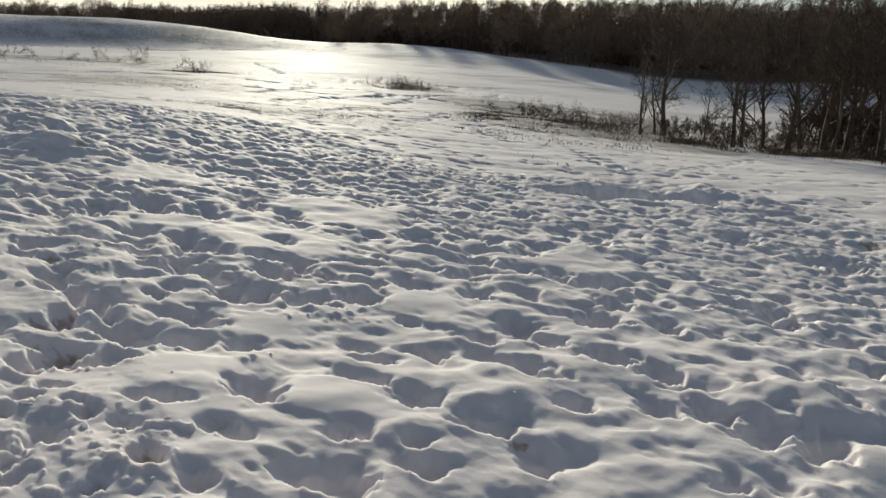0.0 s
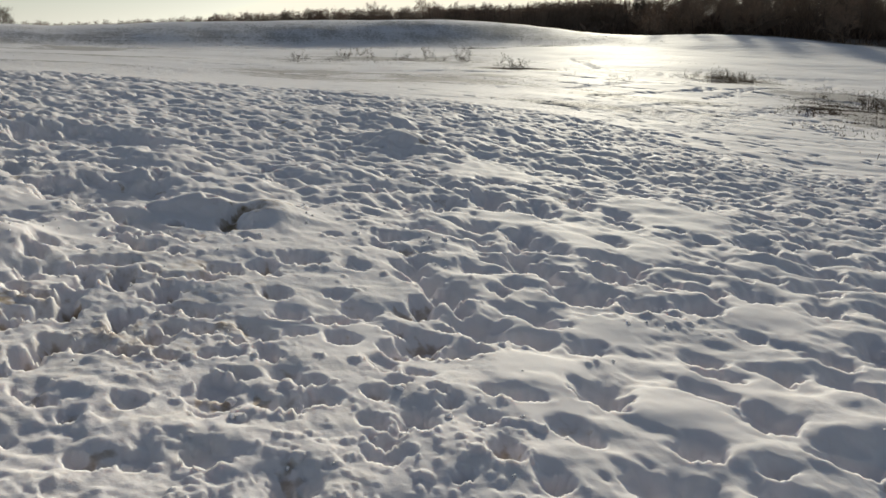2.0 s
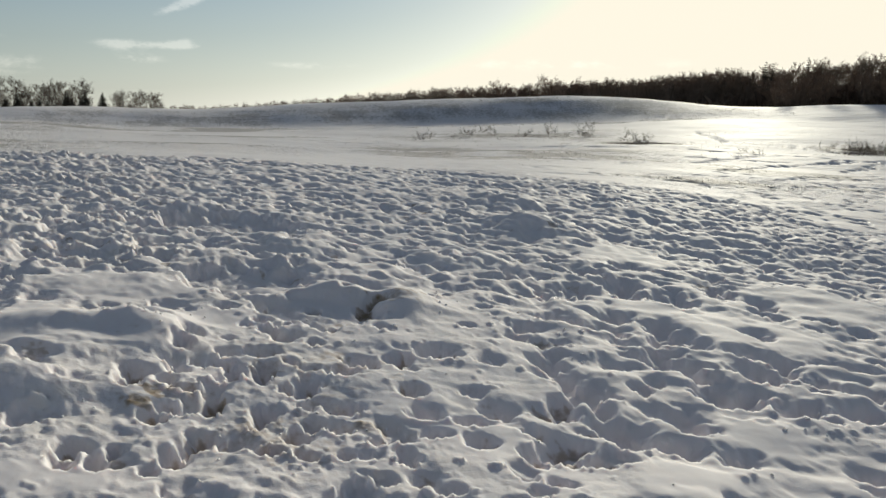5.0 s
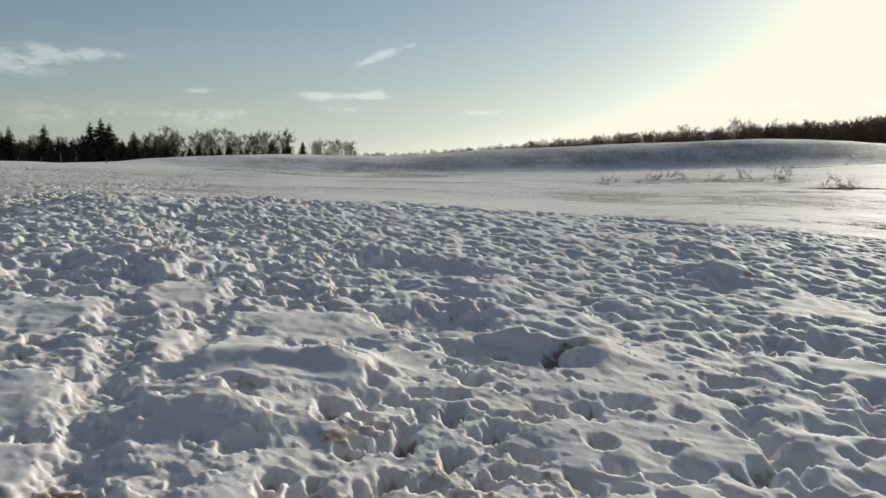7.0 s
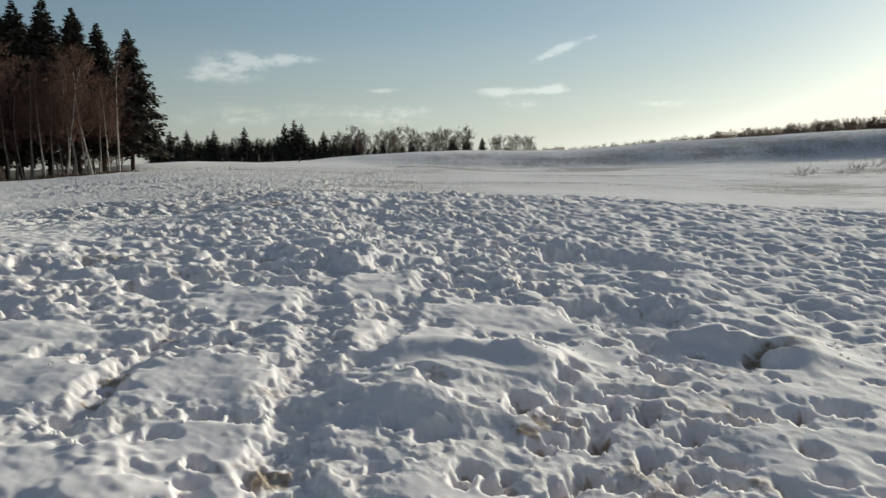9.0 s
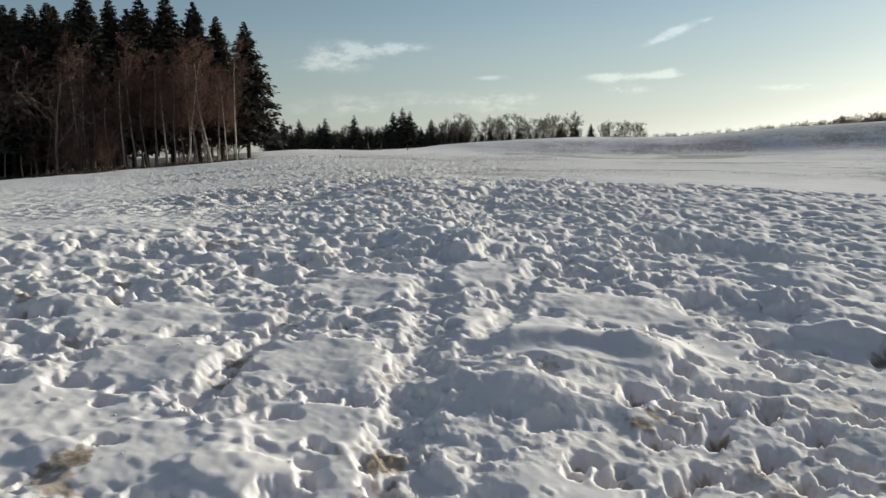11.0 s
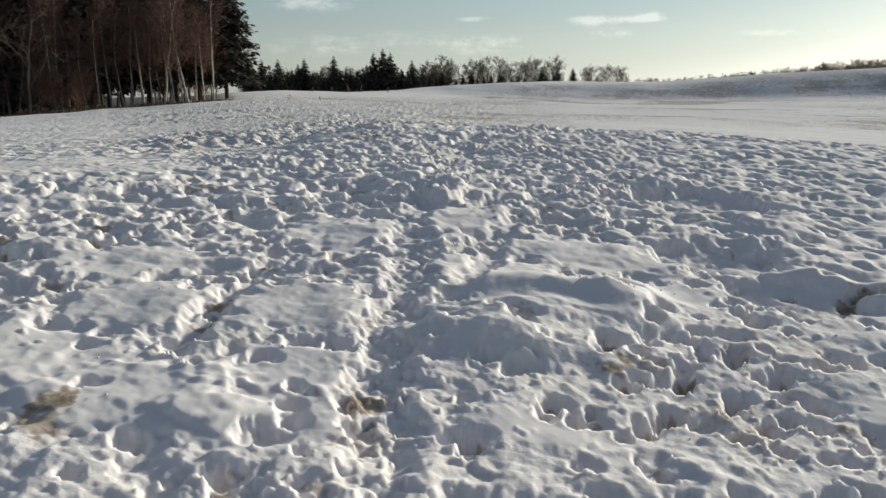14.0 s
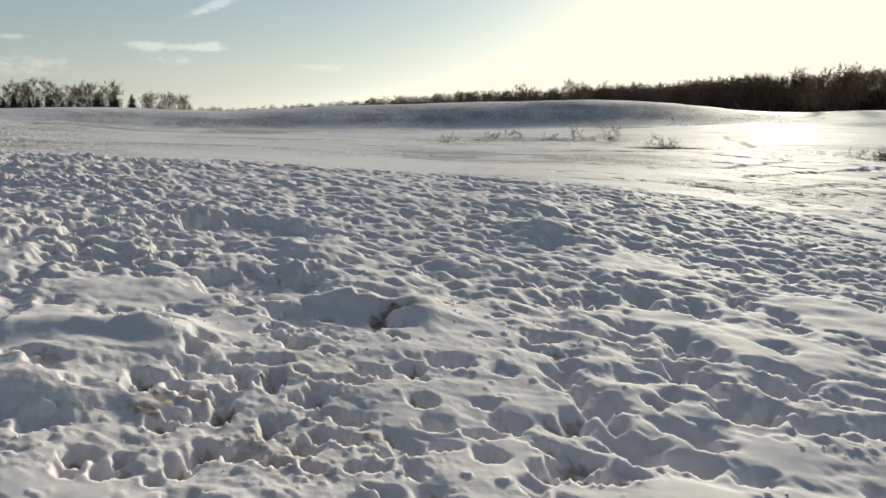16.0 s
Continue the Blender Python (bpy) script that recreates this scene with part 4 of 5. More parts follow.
footprint(4.59, 5.37, 0.24, 0.38, 0.087)
footprint(5.29, 6.15, 0.27, 0.44, 0.097)
footprint(6.54, 6.47, 0.31, 0.49, 0.107)
footprint(4.86, 4.97, 0.56, 0.52, 0.130)
footprint(6.68, 6.18, 0.36, 0.58, 0.123)
footprint(3.83, 4.39, 0.24, 0.37, 0.087)
footprint(4.21, 4.38, 0.25, 0.39, 0.089)
footprint(4.06, 4.83, 0.26, 0.24, 0.086)
footprint(9.15, 6.13, 0.48, 0.78, 0.130)
footprint(4.33, 3.77, 0.38, 0.42, 0.130)
footprint(4.79, 4.06, 0.25, 0.38, 0.090)
footprint(3.60, 3.66, 0.25, 0.39, 0.089)
footprint(4.81, 3.53, 0.23, 0.37, 0.085)
footprint(5.04, 3.33, 0.19, 0.31, 0.073)
footprint(5.63, 4.01, 0.27, 0.43, 0.095)
footprint(6.46, 4.20, 0.20, 0.31, 0.074)
footprint(6.42, 3.73, 0.60, 0.73, 0.130)
footprint(6.71, 3.55, 0.28, 0.45, 0.099)
footprint(7.96, 3.86, 0.32, 0.51, 0.110)
footprint(6.18, 2.99, 0.25, 0.40, 0.090)
footprint(3.75, 3.04, 0.29, 0.34, 0.102)
footprint(3.86, 2.79, 0.25, 0.28, 0.091)
footprint(3.13, 3.05, 0.18, 0.19, 0.069)
footprint(2.98, 3.16, 0.21, 0.23, 0.078)
footprint(3.12, 2.90, 0.18, 0.17, 0.065)
footprint(3.02, 2.54, 0.19, 0.20, 0.072)
footprint(3.46, 2.44, 0.25, 0.35, 0.073)
footprint(3.70, 2.31, 0.31, 0.29, 0.081)
footprint(4.32, 2.49, 0.19, 0.30, 0.072)
footprint(4.69, 2.41, 0.23, 0.37, 0.084)
footprint(4.63, 2.09, 0.18, 0.30, 0.070)
footprint(3.76, 2.02, 0.33, 0.47, 0.090)
footprint(2.44, 2.45, 0.29, 0.25, 0.072)
footprint(2.43, 2.10, 0.13, 0.21, 0.055)
footprint(3.88, 1.80, 0.26, 0.40, 0.075)
footprint(3.08, 1.70, 0.14, 0.22, 0.056)
footprint(5.13, 4.58, 0.55, 0.41, 0.130)
footprint(3.52, 3.36, 0.30, 0.26, 0.093)
footprint(3.13, 3.51, 0.26, 0.23, 0.083)
footprint(5.63, 2.52, 0.18, 0.29, 0.070)
footprint(9.33, 4.96, 0.77, 1.05, 0.130)
footprint(2.17, 7.60, 0.31, 0.48, 0.107)
footprint(2.69, 8.08, 0.33, 0.52, 0.113)
footprint(2.34, 7.15, 0.34, 0.54, 0.116)
footprint(1.66, 6.76, 0.32, 0.51, 0.110)
footprint(1.91, 6.92, 0.28, 0.45, 0.099)
footprint(2.65, 6.81, 0.32, 0.51, 0.111)
footprint(3.25, 7.34, 0.30, 0.48, 0.104)
footprint(3.48, 6.87, 0.23, 0.37, 0.085)
footprint(2.94, 5.92, 0.20, 0.32, 0.075)
footprint(4.90, 11.18, 0.18, 0.29, 0.069)
footprint(4.05, 9.15, 0.18, 0.30, 0.070)
footprint(3.97, 8.43, 0.23, 0.36, 0.083)
footprint(4.59, 8.86, 0.24, 0.38, 0.087)
footprint(1.49, 7.28, 0.34, 0.39, 0.117)
footprint(1.47, 5.81, 0.35, 0.31, 0.109)
footprint(1.94, 6.05, 0.24, 0.28, 0.088)
footprint(1.74, 5.68, 0.38, 0.34, 0.116)
footprint(1.82, 5.34, 0.22, 0.25, 0.080)
footprint(0.50, 4.83, 0.26, 0.27, 0.093)
footprint(0.26, 4.65, 0.16, 0.22, 0.062, 0.72)
footprint(1.16, 4.60, 0.25, 0.40, 0.090)
footprint(1.35, 4.29, 0.15, 0.14, 0.057)
footprint(1.97, 4.96, 0.44, 0.36, 0.124)
footprint(2.07, 4.63, 0.28, 0.43, 0.080)
footprint(2.30, 4.53, 0.19, 0.21, 0.071)
footprint(2.65, 5.29, 0.25, 0.34, 0.091)
footprint(2.75, 5.01, 0.17, 0.27, 0.066)
footprint(0.29, 4.15, 0.14, 0.19, 0.057, 0.72)
footprint(0.35, 3.87, 0.18, 0.21, 0.070)
footprint(0.71, 3.97, 0.21, 0.22, 0.079)
footprint(1.07, 4.13, 0.17, 0.27, 0.065)
footprint(0.55, 3.79, 0.18, 0.13, 0.055)
footprint(1.69, 4.11, 0.31, 0.29, 0.081)
footprint(1.29, 3.85, 0.29, 0.36, 0.081)
footprint(0.93, 3.59, 0.24, 0.25, 0.071)
footprint(0.37, 3.60, 0.15, 0.12, 0.051)
footprint(0.56, 3.56, 0.14, 0.18, 0.058)
footprint(0.84, 3.71, 0.13, 0.13, 0.053)
footprint(-0.91, 4.62, 0.12, 0.20, 0.052)
footprint(-0.63, 5.10, 0.10, 0.14, 0.045)
footprint(-0.49, 5.03, 0.13, 0.16, 0.055)
footprint(-0.38, 5.19, 0.10, 0.12, 0.046)
footprint(-0.35, 4.95, 0.13, 0.13, 0.055)
footprint(-0.16, 5.13, 0.14, 0.17, 0.056)
footprint(-0.21, 4.83, 0.10, 0.10, 0.044)
footprint(-0.68, 4.40, 0.15, 0.14, 0.057, 0.72)
footprint(-0.61, 4.19, 0.14, 0.16, 0.057)
footprint(-0.45, 4.21, 0.11, 0.18, 0.049)
footprint(-0.32, 4.47, 0.09, 0.11, 0.042)
footprint(0.04, 4.58, 0.18, 0.19, 0.070, 0.72)
footprint(-0.05, 4.37, 0.20, 0.17, 0.067, 0.72)
footprint(-0.63, 3.79, 0.10, 0.16, 0.045, 0.72)
footprint(-0.39, 3.71, 0.12, 0.19, 0.052)
footprint(-0.26, 4.07, 0.16, 0.13, 0.055)
footprint(-0.04, 3.88, 0.16, 0.18, 0.062, 0.72)
footprint(-0.81, 3.74, 0.10, 0.09, 0.042)
footprint(-0.63, 3.37, 0.14, 0.13, 0.053)
footprint(-1.05, 4.00, 0.13, 0.21, 0.055, 0.72)
footprint(-0.85, 3.63, 0.12, 0.13, 0.051, 0.72)
footprint(-1.07, 3.16, 0.11, 0.14, 0.047, 0.72)
footprint(-0.23, 3.52, 0.14, 0.17, 0.058)
footprint(-0.06, 3.62, 0.12, 0.14, 0.051)
footprint(-0.95, 3.17, 0.11, 0.17, 0.047)
footprint(-0.88, 4.05, 0.11, 0.15, 0.047)
footprint(-0.49, 3.37, 0.09, 0.10, 0.042)
footprint(-0.33, 3.33, 0.13, 0.08, 0.040, 0.72)
footprint(-0.18, 3.31, 0.11, 0.10, 0.045)
footprint(-0.02, 3.35, 0.09, 0.10, 0.042)
footprint(-4.74, 3.64, 0.18, 0.28, 0.069, 0.72)
footprint(-4.56, 3.77, 0.11, 0.17, 0.048, 0.72)
footprint(-4.56, 4.23, 0.13, 0.21, 0.055, 0.72)
footprint(-4.47, 3.23, 0.16, 0.16, 0.064, 0.72)
footprint(-3.77, 3.16, 0.18, 0.14, 0.056, 0.72)
footprint(-3.75, 2.70, 0.17, 0.17, 0.065, 0.72)
footprint(-2.91, 3.41, 0.12, 0.19, 0.050, 0.72)
footprint(-2.69, 3.04, 0.08, 0.13, 0.040, 0.72)
footprint(-3.27, 4.23, 0.11, 0.17, 0.047, 0.72)
footprint(-3.15, 4.27, 0.08, 0.13, 0.040)
footprint(-2.93, 3.98, 0.10, 0.16, 0.044)
soil_shade_spot(-2.63, 2.08, 0.15, 0.55)
footprint(-2.76, 2.41, 0.14, 0.08, 0.040)
footprint(-1.78, 2.78, 0.11, 0.18, 0.049, 0.72)
footprint(-1.66, 2.74, 0.09, 0.09, 0.041, 0.72)
footprint(-2.34, 2.99, 0.13, 0.13, 0.053)
footprint(-2.39, 2.92, 0.07, 0.11, 0.040)
footprint(-2.04, 2.80, 0.09, 0.12, 0.043)
footprint(-1.98, 2.67, 0.11, 0.07, 0.040)
footprint(-2.14, 3.28, 0.11, 0.17, 0.047)
footprint(-3.30, 3.66, 0.10, 0.14, 0.044)
footprint(-2.54, 2.78, 0.10, 0.12, 0.045)
footprint(-3.11, 2.72, 0.10, 0.08, 0.040)
footprint(-2.82, 2.96, 0.11, 0.11, 0.047)
footprint(-1.91, 2.58, 0.11, 0.16, 0.028)
footprint(-1.92, 2.41, 0.23, 0.17, 0.028)
footprint(-1.03, 4.13, 0.17, 0.24, 0.066, 0.72)
footprint(-0.86, 4.24, 0.11, 0.16, 0.049)
footprint(-1.07, 3.29, 0.14, 0.11, 0.048, 0.72)
footprint(-0.91, 3.29, 0.09, 0.11, 0.043, 0.72)
footprint(-0.66, 4.56, 0.15, 0.13, 0.053)
footprint(-0.60, 4.32, 0.11, 0.18, 0.049)
footprint(-0.44, 4.34, 0.14, 0.19, 0.057)
footprint(-0.78, 3.96, 0.13, 0.09, 0.041)
footprint(-0.62, 3.89, 0.13, 0.16, 0.053, 0.72)
footprint(-0.38, 3.79, 0.15, 0.15, 0.059)
footprint(-0.61, 3.45, 0.14, 0.14, 0.056, 0.72)
footprint(-0.21, 4.17, 0.16, 0.13, 0.055)
footprint(-0.17, 3.67, 0.11, 0.11, 0.049)
footprint(-0.68, 3.24, 0.11, 0.18, 0.048)
footprint(-0.80, 5.46, 0.14, 0.18, 0.057)
footprint(-0.55, 5.24, 0.13, 0.19, 0.055)
footprint(-0.44, 4.97, 0.13, 0.10, 0.046)
footprint(-0.26, 5.63, 0.17, 0.16, 0.062)
footprint(-0.10, 5.25, 0.16, 0.16, 0.062)
footprint(-1.28, 2.80, 0.19, 0.13, 0.055)
tread_snow()
tread_behind()
heel_holes()

GZ = lay_ground()
ground = sheet("ground", GZ)


def rest_on(x, y):
    """Height of the finished snow surface at one place."""
    i = min(max(int(np.searchsorted(RAD, math.hypot(x, y))), 1), len(RAD) - 1)
    j = int(np.argmin(np.abs(AZ - math.atan2(x, y))))
    return float(min(GZ[i, j], GZ[i - 1, j]))


# ---------------------------------------------------------------- trees
class Mesher:
    """Collects tubes and blades into one mesh."""

    def __init__(self):
        self.v, self.f = [], []

    def tube(self, pts, radii, sides):
        start = len(self.v)
        for k, (p, r) in enumerate(zip(pts, radii)):
            d = (pts[min(k + 1, len(pts) - 1)] - pts[max(k - 1, 0)]).normalized()
            a = d.orthogonal().normalized()
            b = d.cross(a)
            for s in range(sides):
                t = 2 * math.pi * s / sides
                self.v.append(p + (a * math.cos(t) + b * math.sin(t)) * r)
        for k in range(len(pts) - 1):
            for s in range(sides):
                q = start + k * sides
                self.f.append((q + s, q + (s + 1) % sides, q + sides + (s + 1) % sides, q + sides + s))

    def blade(self, *corners):
        start = len(self.v)
        self.v.extend(corners)
        self.f.append(tuple(range(start, start + len(corners))))

    def mesh(self, name, material, smooth_faces=True):
        me = bpy.data.meshes.new(name)
        me.from_pydata([tuple(p) for p in self.v], [], self.f)
        me.materials.append(material)
        if smooth_faces:
            me.polygons.foreach_set("use_smooth", [True] * len(me.polygons))
        me.update()
        return me


def part(name, me, parent, label=""):
    ob = new(name, me)
    ob.parent = parent
    if label:
        tagged(ob, label)
    return ob


def thing(name, label, category, group="", kind=""):
    return tagged(new(name), label, category, group, kind)


def limb(rnd, me, at, way, length, radius, level, depth, sides, wander=0.16, up=0.10, forks=4, twig=0.012):
    """A bent limb and the smaller ones that leave it; the finest are flat sprays of twigs."""
    d = way.normalized()
    if level >= depth:
        length *= 0.78
        side = d.cross(Vector((rnd.gauss(0, 1), rnd.gauss(0, 1), rnd.gauss(0, 1)))).normalized() * twig
        bend = Vector((rnd.gauss(0, 0.12), rnd.gauss(0, 0.12), rnd.gauss(0.08, 0.1))) * length
        me.blade(at - side * 0.5, at + d * length * 0.5 + bend * 0.4 + side, at + d * length + bend, at + d * length * 0.45 + bend * 0.4 - side)
        return
    n = max(2, 4 - level)
    pts, radii = [at.copy()], [max(radius, twig)]
    for k in range(n):
        d = (d + Vector((rnd.gauss(0, wander), rnd.gauss(0, wander), rnd.gauss(up, wander)))).normalized()
        pts.append(pts[-1] + d * (length / n))
        radii.append(max(radius * (1 - 0.75 * (k + 1) / n), twig * 0.7))
    me.tube(pts, radii, sides)
    for k in range(forks):
        t = rnd.uniform(0.2, 1.0) * n
        i = min(int(t), n - 1)
        p = pts[i].lerp(pts[i + 1], t - i)
        a = (pts[i + 1] - pts[i]).normalized()
        side = a.orthogonal().normalized()
        side.rotate(Matrix.Rotation(rnd.uniform(0, 2 * math.pi), 3, a))
        limb(rnd, me, p, a + side * rnd.uniform(0.5, 1.05), length * rnd.uniform(0.42, 0.68), radii[i] * 0.55, level + 1, depth, 3, wander * 1.15, up, forks, twig)


def bare_tree(name, label, seed, tall, stem, bark, twigs, clear=0.3, limbs=9, depth=3, lean=0.0, spread=0.8, thin=0.4, forks=4, twig=0.012):
    """A leafless tree: trunk and crown of limbs and twigs, at the origin."""
    rnd = random.Random(seed)
    top = thing(name, label, "tree")
    t = Mesher()
    pts, radii, d = [Vector((0, 0, -0.4))], [stem * 1.25], Vector((lean, rnd.gauss(0, 0.03), 1)).normalized()
    n = 9
    for k in range(n):
        d = (d + Vector((rnd.gauss(0, 0.055), rnd.gauss(0, 0.055), 0.06))).normalized()
        pts.append(pts[-1] + d * (tall * 0.86 / n))
        radii.append(stem * (1 - 0.85 * (k + 1) / n) + 0.008)
    t.tube(pts, radii, 7)
    part("trunk", t.mesh("trunk", bark), top)
    c = Mesher()
    for k in range(limbs):
        f = clear + (1 - clear) * (k + rnd.random()) / limbs
        i = min(int(f * n), n - 1)
        p = pts[i].lerp(pts[i + 1], f * n - i)
        a = rnd.uniform(0, 2 * math.pi)
        way = Vector((math.cos(a) * spread, math.sin(a) * spread, rnd.uniform(0.45, 1.0)))
        limb(rnd, c, p, way, tall * thin * (1.15 - 0.6 * f) * rnd.uniform(0.75, 1.1), radii[i] * 0.5, 1, depth, 4, forks=forks, twig=twig)
    part("crown", c.mesh("crown", twigs), top)
    return top


def spruce(name, label, seed, tall, bare=0.25, wide=0.17, whorls=30, ragged=0.25, sprays=9):
    """A conifer: trunk, and a crown of drooping boughs hung with needle sprays."""
    rnd = random.Random(seed)
    top = thing(name, label, "tree")
    t = Mesher()
    t.tube([Vector((0, 0, -0.4)), Vector((0.02, 0, tall * 0.35)), Vector((0, 0.03, tall * 0.7)), Vector((0, 0, tall))],
           [tall * 0.016, tall * 0.012, tall * 0.007, 0.01], 7)
    # dead stubs under the crown
    for _ in range(int(26 * bare)):
        z, a = tall * rnd.uniform(0.06, bare + 0.05), rnd.uniform(0, 6.283)
        way = Vector((math.cos(a), math.sin(a), rnd.uniform(-0.3, 0.2)))
        t.tube([Vector((0, 0, z)), Vector((0, 0, z)) + way * tall * rnd.uniform(0.03, 0.09)], [0.03, 0.008], 3)
    part("trunk", t.mesh("trunk", BARK), top)
    c = Mesher()
    for w in range(whorls):
        f = w / (whorls - 1)
        z = tall * (bare + (1 - bare) * f)
        reach = tall * wide * ((1 - f) ** 0.86) * (0.6 + 0.4 * min(1, f * 6 + 0.4)) + 0.10
        for b in range(8 if f < 0.9 else 5):
            a = rnd.uniform(0, 6.283)
            long = reach * rnd.uniform(1 - ragged * 1.6, 1 + ragged * 0.8)
            high = z + rnd.uniform(-0.03, 0.03) * tall * (1 - f)
            rise = 0.55 * f - 0.22 + rnd.gauss(0, 0.08)
            out = Vector((math.cos(a), math.sin(a), 0))
            side = Vector((-out.y, out.x, 0))
            for s in range(sprays):
                u = (s + rnd.random()) / sprays
                p = Vector((0, 0, high)) + out * long * u + Vector((0, 0, long * (rise * u - 0.30 * u * u + 0.18 * u**4)))
                size = long * (0.34 - 0.20 * u) * rnd.uniform(0.6, 1.3) + 0.16
                for q in (-1, 1):
                    way = (side * q * rnd.uniform(0.4, 1.0) + out * rnd.uniform(0.4, 1.1) + Vector((0, 0, rnd.uniform(-0.85, 0.25)))).normalized()
                    flat = way.cross(Vector((rnd.gauss(0, 0.4), rnd.gauss(0, 0.4), 1))).normalized() * size * 0.29
                    c.blade(p - flat * 0.4, p + way * size * 0.55 - flat, p + way * size * 1.15, p + way * size * 0.5 + flat)
    part("crown", c.mesh("crown", NEEDLE, False), top)
    return top


def stand(ob, x, y, turn, size, sink=0.15, z=None):
    """Moves a first tree, or sets a copy of it, on the ground."""
    return pose(x, y, (height(x, y) if z is None else z) - sink, 0, 0, turn) @ Matrix.Scale(size, 4)


def polar(az, r):
    return r * math.sin(radians(az)), r * math.cos(radians(az))


def plant(proto, places, group, used=[]):
    """The first place takes the tree itself, the others take copies."""
    for az, r, size, turn in places:
        x, y = polar(az, r)
        m = stand(proto, x, y, turn, size)
        if proto in used:
            ob = copy_thing(proto, Matrix.Identity(4))
        else:
            ob = proto
            used.append(proto)
        ob.matrix_basis = m
        tagged(ob, group=group)


def spread_trees(protos, places, group):
    """Deals places out among several trees."""
    for k, proto in enumerate(protos):
        plant(proto, places[k::len(protos)], group)


rnd = random.Random(11)

# tall spruces of the wood edge on the rise
tall_spruces = [spruce("spruce", "tall dark spruce with bare lower trunk at the wood edge", s, 16.0, b, w, 58, 0.22, 10)
                for s, b, w in ((1, 0.19, 0.29), (2, 0.22, 0.26), (3, 0.27, 0.25), (4, 0.22, 0.28))]
places = []
for az, top, r in ((-37.9, 8.5, 84), (-39.6, 8.3, 88), (-41.0, 9.0, 87), (-42.6, 9.4, 86), (-44.2, 9.2, 85), (-45.9, 9.0, 86), (-47.4, 9.5, 83),
                   (-49.4, 8.9, 84), (-50.3, 8.8, 86), (-51.7, 8.7, 82), (-53.0, 9.3, 83), (-54.5, 9.0, 82), (-56.2, 8.6, 80), (-58.0, 9.0, 80)):
    x, y = polar(az, r)
    places.append((az, r, (r * math.tan(radians(top + np.interp(az, (-50, -46, -40, -38), (0.4, 0.75, 0.7, 0.1)))) + EYE_Z - height(x, y)) / 16.0, rnd.uniform(0, 360)))
for k in range(34):
    az, r = -44.6 - 17 * (k + rnd.random()) / 34, rnd.uniform(91, 118)
    x, y = polar(az, r)
    places.append((az, r, (r * math.tan(radians(rnd.uniform(7.9, 9.2) - (1.0 if az > -43 else 0))) + EYE_Z - height(x, y)) / 16.0, rnd.uniform(0, 360)))
spread_trees(tall_spruces, places[:44], "spruces of the wood edge")

inner_spruces = [spruce("spruce", "dark spruce boughed to the ground inside the wood", s, 14.0, 0.03, 0.24, 20, 0.3, 7) for s in (8, 9)]
spread_trees(inner_spruces, [(-46.0 - 16.2 * (k + rnd.random()) / 44, rnd.uniform(90, 122), rnd.uniform(0.75, 1.15), rnd.uniform(0, 360)) for k in range(44)], "spruces inside the wood")

# pale birches and bare saplings along the front of the wood
birches = [bare_tree("birch", "slender pale birch, leafless, at the wood edge", s, 11.0, 0.085, BIRCH, REDTWIG, 0.30, 16, 4, l, 0.50, 0.26, 5, 0.013)
           for s, l in ((21, 0.03), (22, -0.05), (23, 0.08))]
spread_trees(birches, [(az, rnd.uniform(75, 80), size, rnd.uniform(0, 360)) for az, size in (
    (-44.8, 1.05), (-44.1, 0.80), (-43.6, 0.95), (-42.9, 0.70), (-41.8, 1.00), (-41.5, 0.90), (-41.1, 1.00), (-40.2, 0.95), (-39.8, 0.75), (-38.7, 0.95), (-40.6, 0.90), (-47.7, 1.05), (-48.0, 0.90), (-47.4, 0.80), (-48.6, 0.70), (-45.5, 0.85), (-46.2, 0.70), (-42.5, 0.80), (-39.3, 0.75), (-50.1, 0.70))]
             + [(-38.6 - 14 * (k + rnd.random()) / 20, rnd.uniform(80, 87), rnd.uniform(0.8, 1.15), rnd.uniform(0, 360)) for k in range(20)], "birches of the wood edge")
saplings = [bare_tree("sapling", "leafless reddish-brown sapling at the wood edge", s, 6.0, 0.05, TWIG, REDTWIG, 0.12, 13, 4, 0, 0.65, 0.38, 5, 0.014) for s in (31, 32, 33)]
spread_trees(saplings, [(rnd.uniform(-45.9, -49.4), rnd.uniform(73, 77), rnd.uniform(0.35, 0.75), rnd.uniform(0, 360)) for _ in range(14)]
             + [(-38.0 - 15 * (k + rnd.random()) / 16, rnd.uniform(78, 90), rnd.uniform(0.4, 1.2), rnd.uniform(0, 360)) for k in range(18)]
             + [(-38.9 - 3.4 * (k + rnd.random()) / 12, rnd.uniform(86, 104), rnd.uniform(0.35, 0.7), rnd.uniform(0, 360)) for k in range(12)], "saplings of the wood edge")

wide_trees = [bare_tree("bare_tree", "wide-branched pale grey leafless tree at the wood edge", s, 9.0, 0.11, PALE, TWIG, 0.12, 10, 4, l, 0.9, 0.58, 3, 0.020) for s, l in ((35, 0.1), (36, -0.06))]
spread_trees(wide_trees, [(-49.4, 73, 1.0, 200), (-52.6, 74, 0.75, 140)], "wide bare trees of the wood edge")

